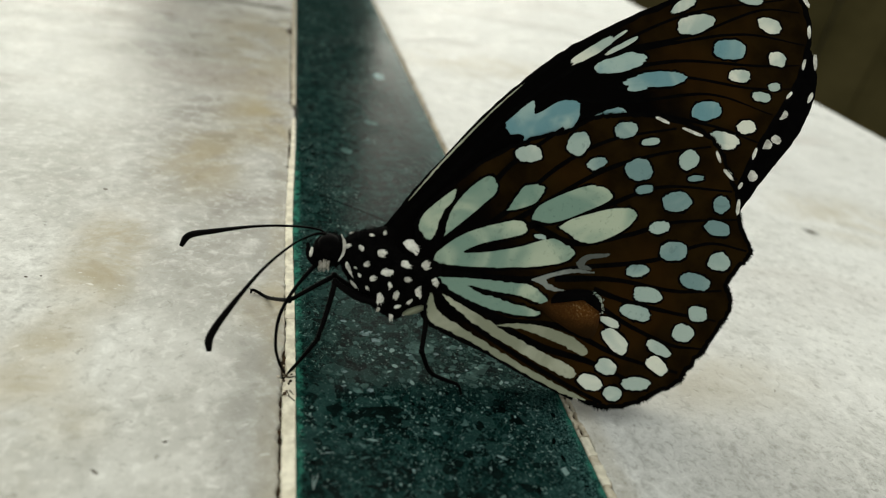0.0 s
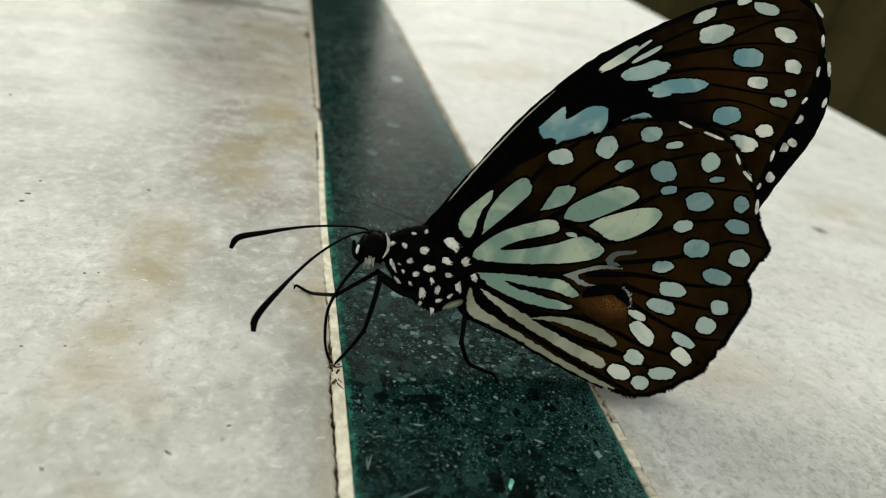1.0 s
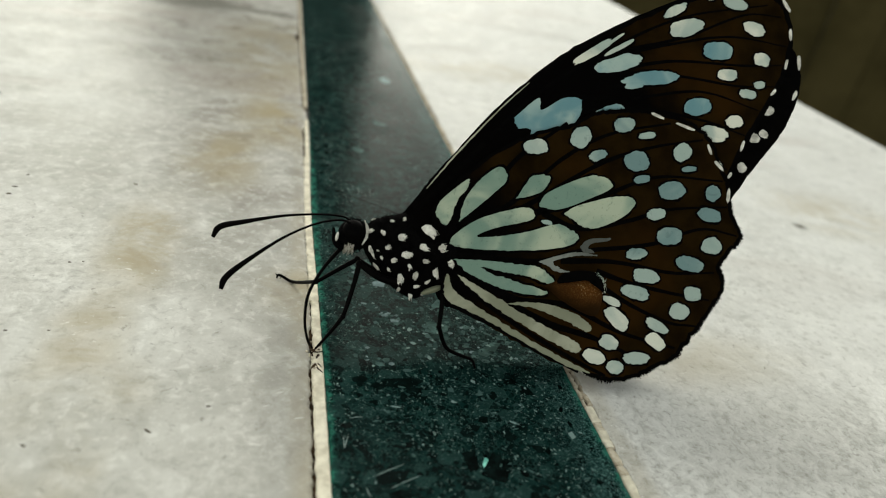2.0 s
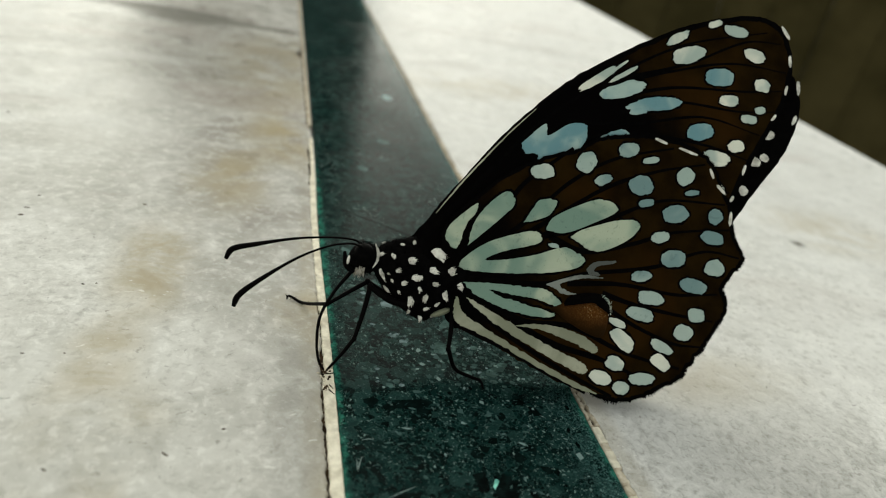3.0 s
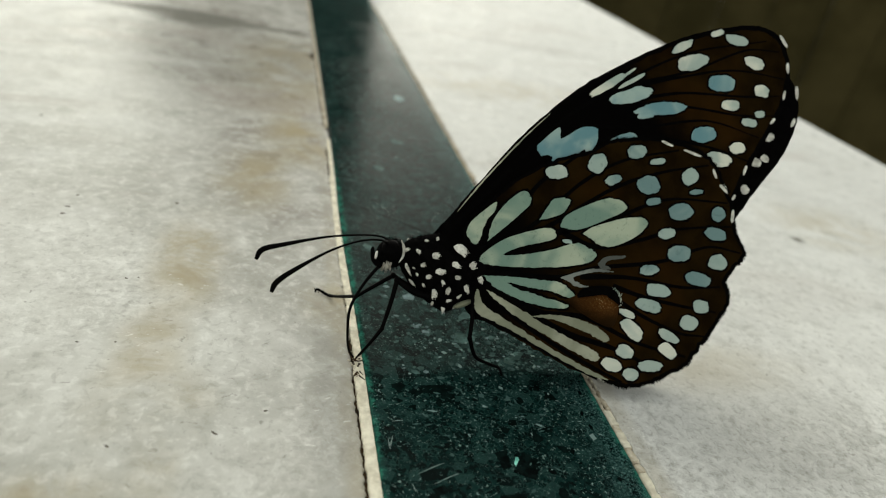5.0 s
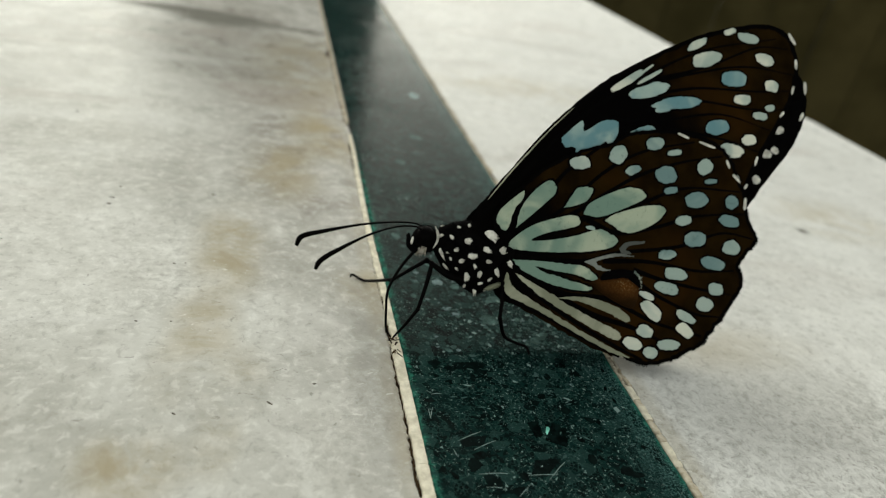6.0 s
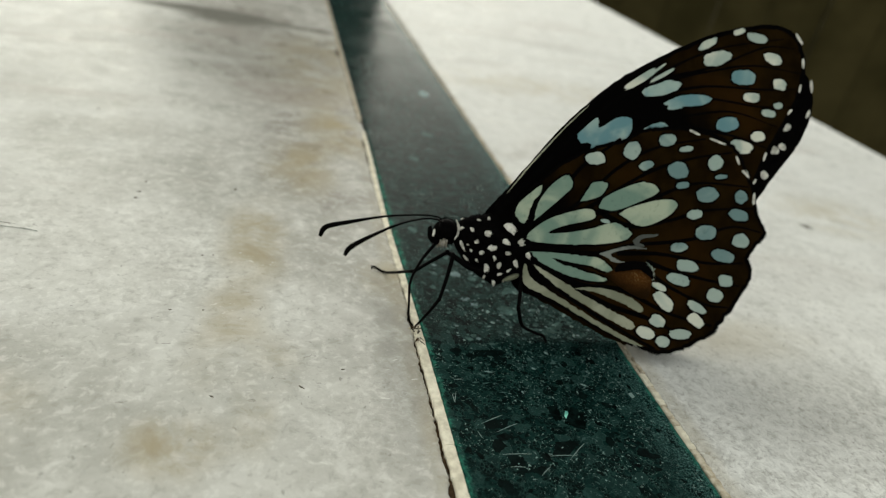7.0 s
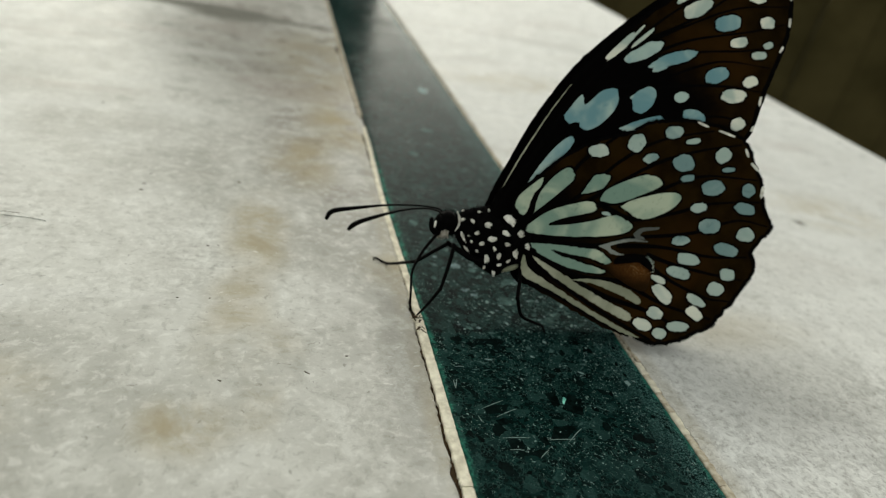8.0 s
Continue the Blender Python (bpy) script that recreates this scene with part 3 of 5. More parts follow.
        inner = [bm.verts.new(((x + (mid[0] - x) * 0.12) * MM, (y + (mid[1] - y) * 0.12) * MM, z)) for x, y in outline]
        for i in range(n):
            j = (i + 1) % n
            bm.faces.new((outer[i], outer[j], inner[j], inner[i]))
        bmesh.ops.recalc_face_normals(bm, faces=bm.faces)
        bmesh.ops.solidify(bm, geom=bm.faces[:], thickness=0.005 * MM)
        return part("spot_border", bm, BLACK, self.ob)

    def spot(self, u, v, a, b, angle, material=None, square=2.3):
        """A pale spot with a scaly rim: half length, half width, degrees."""
        n, c, s = 46, math.cos(radians(angle)), math.sin(radians(angle))
        a, b = a * 0.92, b * 0.92
        lean, swell = RNG.uniform(-0.16, 0.16), RNG.uniform(-0.12, 0.12)
        outline = []
        for i in range(n):
            t = math.tau * i / n
            p, q = math.cos(t), math.sin(t)
            x = math.copysign(abs(p) ** (2 / square), p)
            y = math.copysign(abs(q) ** (2 / square), q) * (1 + swell * x)
            x += lean * y * 0.5
            k = 1 + RNG.uniform(-0.05, 0.05) * min(1.6, 1.0 / b) + 0.16 * noise.noise((u + p * 1.3, v + q * 1.3, 2))
            outline.append((u - self.hinge[0] + (x * a * c - y * b * s) * k, v - self.hinge[1] + (x * a * s + y * b * c) * k))
        if material is not WHITE:
            self.border(outline, (u - self.hinge[0], v - self.hinge[1]), 0.24)
        return part("pale_spot", slab_of(outline, *self.heights(0.036, RNG.uniform(0.066, 0.082))), material or (DULL if self.name == "hindwing" and v > -3 else CHALK), self.ob)

    def shape(self, points, material=None, label=""):
        """A pale field of freer outline, given by its corners."""
        outline = []
        for p in curve_through([(*q, 0) for q in points + points[:1]], 12)[:-1]:
            k = 0.13 * noise.noise((p.x * 2.2, p.y * 2.2, 3)) + RNG.uniform(-0.06, 0.06)
            outline.append((p.x - self.hinge[0] + k, p.y - self.hinge[1] + k * 0.7))
        mid = (sum(p[0] for p in outline) / len(outline), sum(p[1] for p in outline) / len(outline))
        if self.name == "hindwing" and material is None:
            self.border(outline, mid, 0.26)
        return part("pale_field", slab_of(outline, *self.heights(0.036, RNG.uniform(0.066, 0.082))), material or PALE, self.ob, label)

    def dome(self, name, points, low, high, material, label):
        """A raised blister over an outline."""
        ring = [p for p in curve_through([(*q, 0) for q in points + points[:1]], 6)[:-1]]
        mid = sum(ring, Vector()) / len(ring)
        bm = bmesh.new()
        rows = []
        for f in (1.0, 0.93, 0.8, 0.6, 0.4, 0.2):
            z = low + (high - low) * math.sqrt(max(0.0, 1 - f * f))
            rows.append([bm.verts.new(((mid.x + (p.x - mid.x) * f - self.hinge[0]) * MM, (mid.y + (p.y - mid.y) * f - self.hinge[1]) * MM, z * MM)) for p in ring])
        n = len(ring)
        for a, b in zip(rows, rows[1:]):
            for i in range(n):
                bm.faces.new((a[i], a[(i + 1) % n], b[(i + 1) % n], b[i]))
        bm.faces.new(rows[-1])
        bmesh.ops.recalc_face_normals(bm, faces=bm.faces)
        return part(name, bm, material, self.ob, label, True)

    def streak(self, points, widths, material=None, label=""):
        pts = [(u - self.hinge[0], v - self.hinge[1]) for u, v in points]
        widths = [w * 0.84 for w in widths]
        return part("pale_streak", ribbon(pts, widths, *self.heights(0.036, RNG.uniform(0.066, 0.082)), steps=14, ragged=0.025, rounded=True), material or PALE, self.ob, label)


FORE_OUTLINE = [(-4.8, 3.3), (-2.9, 6.5), (-0.1, 10.5), (3.9, 16.0), (10.1, 22.5), (16.8, 27.4), (23.8, 31.6), (30.5, 34.1), (34.3, 34.5), (36.7, 33.2),
                (37.9, 30.1), (37.7, 26.5), (36.5, 22.8), (34.4, 18.8), (32.6, 14.9), (30.4, 10.8), (25.0, 7.0), (14.0, 3.0), (4.0, 0.8), (-2.5, 0.8)]
HIND_OUTLINE = [(-1.9, 2.0), (-1.9, 4.6), (0.6, 7.7), (4.0, 11.0), (8.2, 13.6), (12.0, 15.1), (14.4, 16.7), (17.6, 17.6), (21.2, 18.0), (25.8, 17.4), (28.4, 15.7), (29.9, 13.1), (30.9, 11.2), (31.5, 8.4), (33.0, 5.4),
                (31.4, 3.2), (30.7, 1.6), (31.3, -0.3), (30.3, -2.6), (28.9, -5.0), (27.2, -7.2), (25.9, -8.9), (23.3, -10.4), (20.6, -11.6), (18.2, -11.9), (15.2, -11.1), (10.4, -9.3), (6.3, -7.5), (2.9, -6.2), (0.6, -5.4), (-0.9, -2.2)]
VEIN_TIPS = [(27.4, 15.6), (30.4, 11.4), (31.2, 8.6), (32.8, 5.4), (30.8, 1.2), (30.6, -2.2), (28.7, -5.1), (26.4, -8.1), (23.0, -10.5), (18.4, -11.8)]
FORE_HINGE, HIND_HINGE = (-1.5, 2.5), (0.0, 0.0)


def spots_of_forewing(w):
    w.spot(27.6, 32.6, 1.02, 0.42, 25)
    w.spot(30.4, 32.2, 1.66, 0.73, 1)
    w.spot(23.0, 30.0, 1.77, 0.55, 35)
    w.spot(24.5, 28.3, 2.29, 1.04, 22)
    w.spot(32.9, 29.7, 1.47, 0.83, -14)
    w.spot(28.6, 26.3, 1.98, 1.19, 13, BLUE)
    w.spot(34.2, 26.2, 1.11, 0.83, -10)
    w.spot(30.0, 23.7, 1.37, 0.70, 9)
    w.spot(34.1, 23.2, 0.78, 0.49, 13)
    w.spot(32.7, 21.9, 1.13, 0.57, 0)
    w.spot(26.6, 19.4, 1.87, 1.03, 15, BLUE)
    w.spot(31.3, 18.4, 1.14, 0.76, 13)
    w.spot(13.7, 23.5, 3.05, 0.53, 40)
    w.spot(16.8, 24.6, 2.21, 0.27, 36)
    w.spot(16.4, 25.6, 1.03, 0.17, 42)
    w.spot(16.7, 22.7, 3.13, 0.94, 24, BLUE)
    w.spot(20.9, 21.8, 3.67, 0.82, 14, BLUE)
    w.spot(18.9, 20.6, 1.24, 0.41, 17, BLUE)
    w.shape([(5.6, 14.8), (8.1, 17.4), (8.6, 16.2), (11.0, 17.9), (12.9, 17.9), (12.6, 15.6), (10.2, 13.4), (8.2, 12.9), (7.3, 13.9), (6.2, 13.8)], BLUE)
    w.spot(15.5, 17.1, 1.00, 0.33, 19, BLUE)
    w.spot(28.7, 16.4, 1.75, 0.71, -4)
    w.shape([(0.4, 6.4), (2.1, 8.6), (4.5, 11.0), (6.3, 12.1), (6.7, 11.2), (5.0, 9.5), (2.7, 7.6)], BLUE)
    w.spot(16.5, 16.5, 2.06, 1.41, 45, BLUE)
    w.spot(16.1, 13.4, 3.37, 0.59, 12, BLUE)
    w.spot(21.6, 16.7, 1.09, 0.74, 9, BLUE)
    w.spot(29.0, 16.9, 1.72, 0.68, -3)
    w.spot(29.2, 12.9, 1.10, 0.90, 10)
    w.spot(23.2, 14.2, 1.69, 0.83, -15, BLUE)
    w.spot(36.8, 33.2, 1.0, 0.24, -52, WHITE)
    w.spot(37.6, 29.8, 0.75, 0.22, 95, WHITE)
    w.spot(37.3, 26.2, 0.70, 0.20, 80, WHITE)
    w.spot(35.9, 22.6, 0.55, 0.18, 55, WHITE)
    w.spot(32.5, 15.8, 0.70, 0.20, 75, WHITE)
    w.spot(31.2, 12.2, 0.45, 0.20, 60, WHITE)
    w.streak([(-2.9, 5.9), (-0.3, 9.8), (3.9, 15.4), (7.0, 19.0)], (0.05, 0.10, 0.08, 0.03), FOLD, "grey costal line")


def rim_of_far_forewing(w):
    w.spot(34.7, 25.7, 0.72, 0.6, 30, WHITE)
    w.spot(34.6, 22.8, 0.62, 0.5, 0, WHITE)
    w.spot(33.5, 22.0, 0.85, 0.6, -10, WHITE)
    w.spot(32.8, 18.2, 0.6, 0.62, 0, WHITE)
    w.spot(37.2, 32.4, 0.95, 0.25, -75, WHITE)
    w.spot(37.5, 28.4, 0.7, 0.25, 80, WHITE)


def veins_of_forewing(w):
    w.vein([(-3.9, 3.3), (1.2, 9.7), (7.8, 17.7), (15.6, 24.1), (24.0, 29.4), (34.4, 32.8)], 0.5, 0.15)
    w.vein([(15.7, 23.8), (24.1, 27.0), (31.4, 31.0), (36.2, 31.7)], 0.35, 0.12)
    w.vein([(14.3, 22.8), (22.7, 26.0), (30.1, 28.2), (37.2, 28.3)], 0.35, 0.12)
    w.vein([(17.2, 22.3), (23.6, 24.2), (31.8, 25.1), (36.8, 26.0)], 0.35, 0.12)
    w.vein([(16.7, 20.1), (23.0, 22.4), (31.2, 22.6), (36.0, 23.3)], 0.35, 0.12)
    w.vein([(10.5, 18.1), (18.2, 19.0), (26.8, 21.2), (34.2, 20.2)], 0.4, 0.12)
    w.vein([(9.9, 15.3), (17.6, 17.9), (27.0, 18.0), (32.8, 17.0)], 0.4, 0.15)
    w.vein([(-1.8, 2.3), (4.6, 8.0), (12.9, 11.5), (25.0, 14.0), (30.8, 12.8)], 0.5, 0.2)


def spots_of_hindwing(w):
    w.spot(8.2, 12.0, 1.43, 0.91, 15, CHALK)
    w.spot(13.2, 13.8, 1.39, 1.13, 57)
    w.spot(15.3, 12.1, 1.13, 0.59, 27)
    w.spot(18.0, 15.9, 1.36, 0.87, 16)
    w.spot(20.7, 15.1, 1.09, 0.40, 16)
    w.spot(19.8, 12.1, 1.57, 1.20, 13)
    w.spot(20.6, 10.2, 1.01, 0.46, 18)
    w.spot(25.1, 13.9, 1.26, 1.01, 33)
    w.spot(26.0, 12.1, 0.96, 0.34, 13)
    w.spot(24.2, 9.4, 1.67, 1.07, 10)
    w.spot(29.1, 9.8, 0.99, 0.93, 46)
    w.spot(22.6, 6.6, 1.15, 0.66, 13)
    w.spot(28.9, 7.3, 1.53, 0.82, -2)
    w.spot(24.3, 4.4, 1.58, 1.07, 5)
    w.spot(29.4, 3.9, 1.32, 1.00, 11)
    w.spot(20.7, 2.0, 1.34, 0.65, 12)
    w.spot(27.0, 1.6, 1.79, 0.88, -6)
    w.spot(22.0, -0.3, 1.67, 0.86, -6)
    w.spot(27.6, -1.6, 1.15, 0.86, 5)
    w.spot(20.9, -2.2, 1.80, 0.79, -7)
    w.spot(26.2, -3.7, 1.27, 0.93, -7)
    w.spot(18.3, -3.4, 1.15, 0.46, -17)
    w.spot(19.0, -5.2, 1.72, 0.94, -36)
    w.spot(23.7, -5.5, 1.58, 0.60, -22)
    w.spot(23.7, -7.2, 1.35, 0.81, -30)
    w.spot(18.4, -7.8, 1.14, 0.84, -18)
    w.spot(21.7, -9.2, 1.60, 0.70, 5)
    w.spot(16.9, -9.5, 1.35, 0.77, -12)
    w.spot(19.3, -10.4, 1.02, 0.76, -6)
    w.spot(10.3, 4.1, 0.67, 0.26, -2)
    w.spot(21.8, 17.5, 0.91, 0.18, -15, WHITE)
    w.spot(25.2, 16.8, 1.28, 0.18, -12, WHITE)
    w.spot(28.3, 14.7, 0.68, 0.19, -64, WHITE)
    w.spot(29.6, 13.0, 0.76, 0.22, -41, WHITE)
    w.spot(31.0, 9.8, 0.90, 0.22, 88, WHITE)


def streaks_of_hindwing(w):
    w.shape([(-1.7, 3.6), (-1.2, 5.0), (1.3, 7.5), (1.3, 6.5), (0.4, 5.0), (-0.2, 2.7), (-0.9, 2.5)])
    w.shape([(0.8, 2.9), (1.2, 5.3), (2.6, 7.6), (4.6, 9.3), (5.5, 8.1), (4.4, 6.6), (2.5, 4.6)])
    w.shape([(6.7, 6.2), (7.7, 8.1), (8.4, 8.9), (10.1, 9.0), (9.5, 7.4), (7.8, 6.5)])
    w.shape([(9.2, 5.7), (9.9, 7.1), (12.4, 8.7), (14.9, 9.8), (16.8, 9.6), (17.1, 8.7), (14.7, 7.2), (11.4, 5.6)])
    w.shape([(12.1, 5.3), (13.5, 6.3), (17.4, 7.8), (19.6, 8.0), (19.9, 7.1), (18.5, 5.6), (15.9, 4.2), (14.2, 4.2)])
    w.shape([(0.1, 0.3), (0.4, 1.4), (3.1, 3.6), (7.5, 5.3), (8.9, 4.8), (8.3, 4.0), (4.8, 2.8), (2.9, 1.7), (4.9, 1.9), (8.2, 2.8), (11.3, 4.0), (13.1, 3.6), (13.9, 2.9), (12.9, 1.9), (9.3, 1.0), (4.3, 0.4)])
    w.shape([(14.2, 2.0), (15.2, 2.9), (17.4, 3.3), (17.3, 2.98), (15.6, 2.5), (15.15, 2.0), (15.9, 1.55), (14.8, 1.4)], DUSK)
    w.shape([(0.7, -1.0), (2.7, -0.8), (7.3, -0.7), (9.9, -0.8), (11.7, -2.0), (10.9, -2.4), (9.2, -1.9), (6.2, -1.7), (3.6, -1.5), (5.4, -2.1), (8.4, -2.7), (11.0, -3.2), (10.2, -3.7), (7.2, -3.6), (4.2, -2.9), (2.1, -2.1)])
    w.shape([(9.9, -0.1), (11.9, 0.75), (14.0, 1.35), (16.3, 1.25), (14.0, 0.95), (12.0, 0.35), (11.4, -0.1), (12.6, -0.72), (14.2, -0.75), (12.0, -1.0)], DUSK)
    w.shape([(6.7, -4.9), (9.4, -4.5), (12.5, -4.7), (15.2, -5.6), (16.3, -6.5), (15.7, -6.95), (13.5, -6.1), (10.0, -5.15)], FOLD, "grey-green streak")
    w.shape([(1.3, -2.5), (3.9, -3.6), (7.8, -5.4), (11.8, -7.1), (14.5, -8.0), (15.3, -8.9), (14.2, -9.2), (10.2, -7.6), (6.2, -5.75), (3.1, -4.05)], FOLD, "grey-green streak")
    w.shape([(0.1, -2.6), (0.5, -2.9), (1.2, -4.25), (4.1, -5.75), (8.4, -7.8), (12.9, -9.75), (16.6, -11.2), (13.9, -10.7), (8.5, -8.5), (4.2, -6.6), (0.6, -5.3), (0.0, -3.9)], FOLD, "grey-green wing fold")


def veins_of_hindwing(w):
    w.vein([(0.1, 1.9), (3.6, 6.2), (6.5, 10.6), (11.5, 15.1)], 0.56, 0.35)
    w.vein([(0.7, 2.3), (5.7, 5.2), (11.2, 11.0), (16.4, 14.6), (23.4, 16.9)], 0.56, 0.2)
    w.vein([(0.8, 2.0), (7.0, 5.0), (15.3, 11.0), (21.5, 13.9), (27.4, 15.6)], 0.56, 0.2)
    w.vein([(9.0, 5.0), (12.0, 6.0), (16.5, 7.9), (22.4, 10.7), (30.2, 11.3)], 0.58, 0.2)
    w.vein([(9.7, 5.0), (13.9, 3.9), (19.3, 5.4), (24.1, 7.3), (31.0, 8.5)], 0.56, 0.2)
    w.vein([(1.0, -0.6), (9.5, -0.2), (14.0, 1.4), (22.2, 3.2), (27.9, 5.6), (32.4, 5.4)], 0.58, 0.2)
    w.vein([(12.2, 0.2), (18.3, 0.8), (24.8, 0.4), (30.0, 1.0)], 0.5, 0.2)
    w.vein([(16.3, -0.4), (19.9, -1.2), (24.9, -1.8), (29.6, -2.1)], 0.5, 0.2)
    w.vein([(17.0, -2.0), (20.5, -3.6), (24.9, -5.0), (28.3, -5.1)], 0.45, 0.2)
    w.vein([(1.0, -1.6), (7.2, -4.3), (13.2, -4.4), (19.5, -6.6), (26.0, -7.7)], 0.75, 0.25)
    w.vein([(5.9, -4.6), (11.4, -6.5), (16.9, -7.6), (22.8, -9.6)], 0.8, 0.25)
    w.vein([(0.6, -1.8), (2.6, -3.6), (6.1, -6.0), (10.3, -8.1), (14.4, -9.9), (18.3, -11.4)], 0.55, 0.35)
    w.vein([(0.4, -5.5), (2.9, -6.4), (6.3, -7.6), (10.4, -9.4), (15.3, -11.2)], 0.35, 0.4)


def hindwing(depth, out, full):
    w = Wing("hindwing", HIND_OUTLINE, HIND_HINGE, depth, HIND_SKIN, "brown hindwing with black veins and pale spots", out)
    w.margin(0.4)
    if full:
        veins_of_hindwing(w)
        streaks_of_hindwing(w)
        # the raised scent pouch
        w.dome("pouch", [(10.6, -2.6), (12.2, -1.8), (13.8, -1.1), (16.0, -0.8), (17.1, -1.9), (17.2, -3.6), (16.6, -5.2), (14.8, -4.9), (12.6, -3.9)], 0.02, 0.7, TAN, "rust-brown raised wing pouch")
        w.dome("pouch_lip", [(11.8, -2.3), (12.5, -1.2), (14.3, -0.6), (16.2, -0.6), (17.2, -1.5), (17.3, -2.7), (16.6, -2.0), (15.0, -1.6), (13.3, -1.9)], 0.2, 0.95, BLACK, "black lip of the pouch")
        w.fringe(14)
        dust = bmesh.new()  # pale dots dusted over the lip's end
        for _ in range(70):
            f = RNG.random()
            p = Vector((16.0 + 1.25 * math.sin(f * 1.6) + RNG.gauss(0, 0.10), -0.75 - 1.9 * (1 - math.cos(f * 1.5)) + RNG.gauss(0, 0.12), 0.78 - 0.35 * f))
            bmesh.ops.create_icosphere(dust, subdivisions=1, radius=RNG.uniform(0.025, 0.06) * MM, matrix=Matrix.Translation(p * MM))
        tagged(part("pouch_dust", dust, CHALK, w.ob, "whitish dust on the pouch lip"), kind="stuff")
    spots_of_hindwing(w)
    return w.ob


def forewing(depth, out, full=True):
    w = Wing("forewing", FORE_OUTLINE, FORE_HINGE, depth, FORE_SKIN, "black and brown forewing with pale blue-green spots", out)
    w.margin(0.6 if full else 4.0)
    if full:
        veins_of_forewing(w)
        spots_of_forewing(w)
    else:
        rim_of_far_forewing(w)
    return w.ob


near_hind = hindwing(0.1, 1, True)
near_fore = forewing(-0.2, 1)
far_fore = forewing(-4.6, 1, False)
far_hind = hindwing(-5.0, -1, False)

THORAX = [(-8.6, 0.3, 0.9, 0.8, -2.5), (-7.9, 0.25, 2.0, 1.5, -2.5), (-6.5, -0.3, 3.1, 2.1, -2.5), (-4.5, -0.7, 4.1, 2.45, -2.5), (-2.6, -1.0, 4.4, 2.7, -2.5),
          (-0.8, -0.7, 3.4, 2.9, -2.5), (0.6, -0.4, 2.3, 2.85, -2.5), (1.3, -0.3, 1.2, 2.3, -2.5)]


def on_thorax(u, v):
    """How far out the near flank of the thorax lies at u, v."""
    for a, b in zip(THORAX, THORAX[1:]):
        if a[0] <= u <= b[0]:
            f = (u - a[0]) / (b[0] - a[0])
            _, m, h, w, mid = (p + (q - p) * f for p, q in zip(a, b))
            x = min(abs(v - m) / h, 0.97)
            return mid + w * math.sqrt(1 - x * x)
    return -1.5


def fuzz(count, inside, length):
    """Short fur as thin three-sided spikes."""
    bm = bmesh.new()
    for _ in range(count):
        base, way = inside()
        way = (way + Vector((RNG.uniform(-0.2, 0.9), RNG.uniform(-0.5, 0.5), RNG.uniform(-0.4, 0.4)))).normalized()
        side = way.cross(Vector((0.3, 0.2, 0.9))).normalized() * 0.028
        up = way.cross(side).normalized() * 0.028
        tip = bm.verts.new((base + way * length * RNG.uniform(0.5, 1.1)) * MM)
        ring = [bm.verts.new((base + o) * MM) for o in (side, -0.5 * side + up, -0.5 * side - up)]
        for i in range(3):
            bm.faces.new((ring[i], ring[(i + 1) % 3], tip))
    return bm


def thorax_fur():
    u = RNG.uniform(-8.4, 1.2)
    a = RNG.uniform(0, math.tau)
    for p, q in zip(THORAX, THORAX[1:]):
        if p[0] <= u <= q[0]:
            f = (u - p[0]) / (q[0] - p[0])
            _, m, h, w, mid = (x + (y - x) * f for x, y in zip(p, q))
    return Vector((u, m + math.sin(a) * h * 0.98, mid + math.cos(a) * w * 0.98)), Vector((0, math.sin(a), math.cos(a)))


thorax = part("thorax", loft(THORAX, 36, 0.02), FUR, butterfly, "black furry thorax with white spots", True)
tagged(part("fur", fuzz(2600, thorax_fur, 0.72), FUR, thorax), kind="stuff")


def thorax_spot(u, v0, a, b, turn, least=-9.0):
    """A tuft of white scales, flat on the fur, with a few loose hairs at its lower end."""
    w = max(on_thorax(u, v0), least)
    bm = ball((u, v0, w), (a * 0.95, b * 0.95, 0.16), turn, 0.22, 2)
    c, s = math.cos(radians(turn)), math.sin(radians(turn))
    ends = [v for v in bm.verts if v.co.z > w * MM and (v.co.x / MM - u) * c + (v.co.y / MM - v0) * s > 0.25 * a]
    for _ in range(9):
        v = RNG.choice(ends)
        other = RNG.choice(v.link_edges).other_vert(v)
        tip = v.co / MM + Vector((c * 0.22 + RNG.uniform(-0.1, 0.1), s * 0.22 + RNG.uniform(-0.1, 0.06), 0.05)) * (0.5 + a)
        bm.faces.new((v, other, bm.verts.new(tip * MM)))
    part("white_spot", bm, WHITE, thorax)


thorax_spot(-7.79, 2.24, 0.27, 0.21, 7)
thorax_spot(-5.91, 2.23, 0.27, 0.19, -3)
thorax_spot(-4.64, 2.55, 0.34, 0.21, -74)
thorax_spot(-7.96, 0.97, 0.31, 0.25, 27)
thorax_spot(-6.70, 0.85, 0.39, 0.23, -43)
thorax_spot(-4.82, 0.59, 0.46, 0.42, 7)
thorax_spot(-2.13, 1.66, 0.84, 0.59, -23, 0.1)  # lies over the wing root
thorax_spot(-2.49, -0.20, 0.56, 0.37, -23)
thorax_spot(-0.63, -0.09, 0.46, 0.46, 7)
thorax_spot(-6.10, -0.58, 0.33, 0.27, 37)
thorax_spot(-5.37, -1.82, 0.37, 0.31, 7)
thorax_spot(-4.16, -1.11, 0.54, 0.42, 7)
thorax_spot(-3.71, -2.26, 0.29, 0.21, -74)
thorax_spot(-2.20, -1.58, 0.38, 0.29, -13)
thorax_spot(0.40, -1.38, 0.50, 0.35, -63)
thorax_spot(-0.98, -2.41, 0.78, 0.35, -89)
thorax_spot(-7.68, -1.05, 0.70, 0.31, -58)
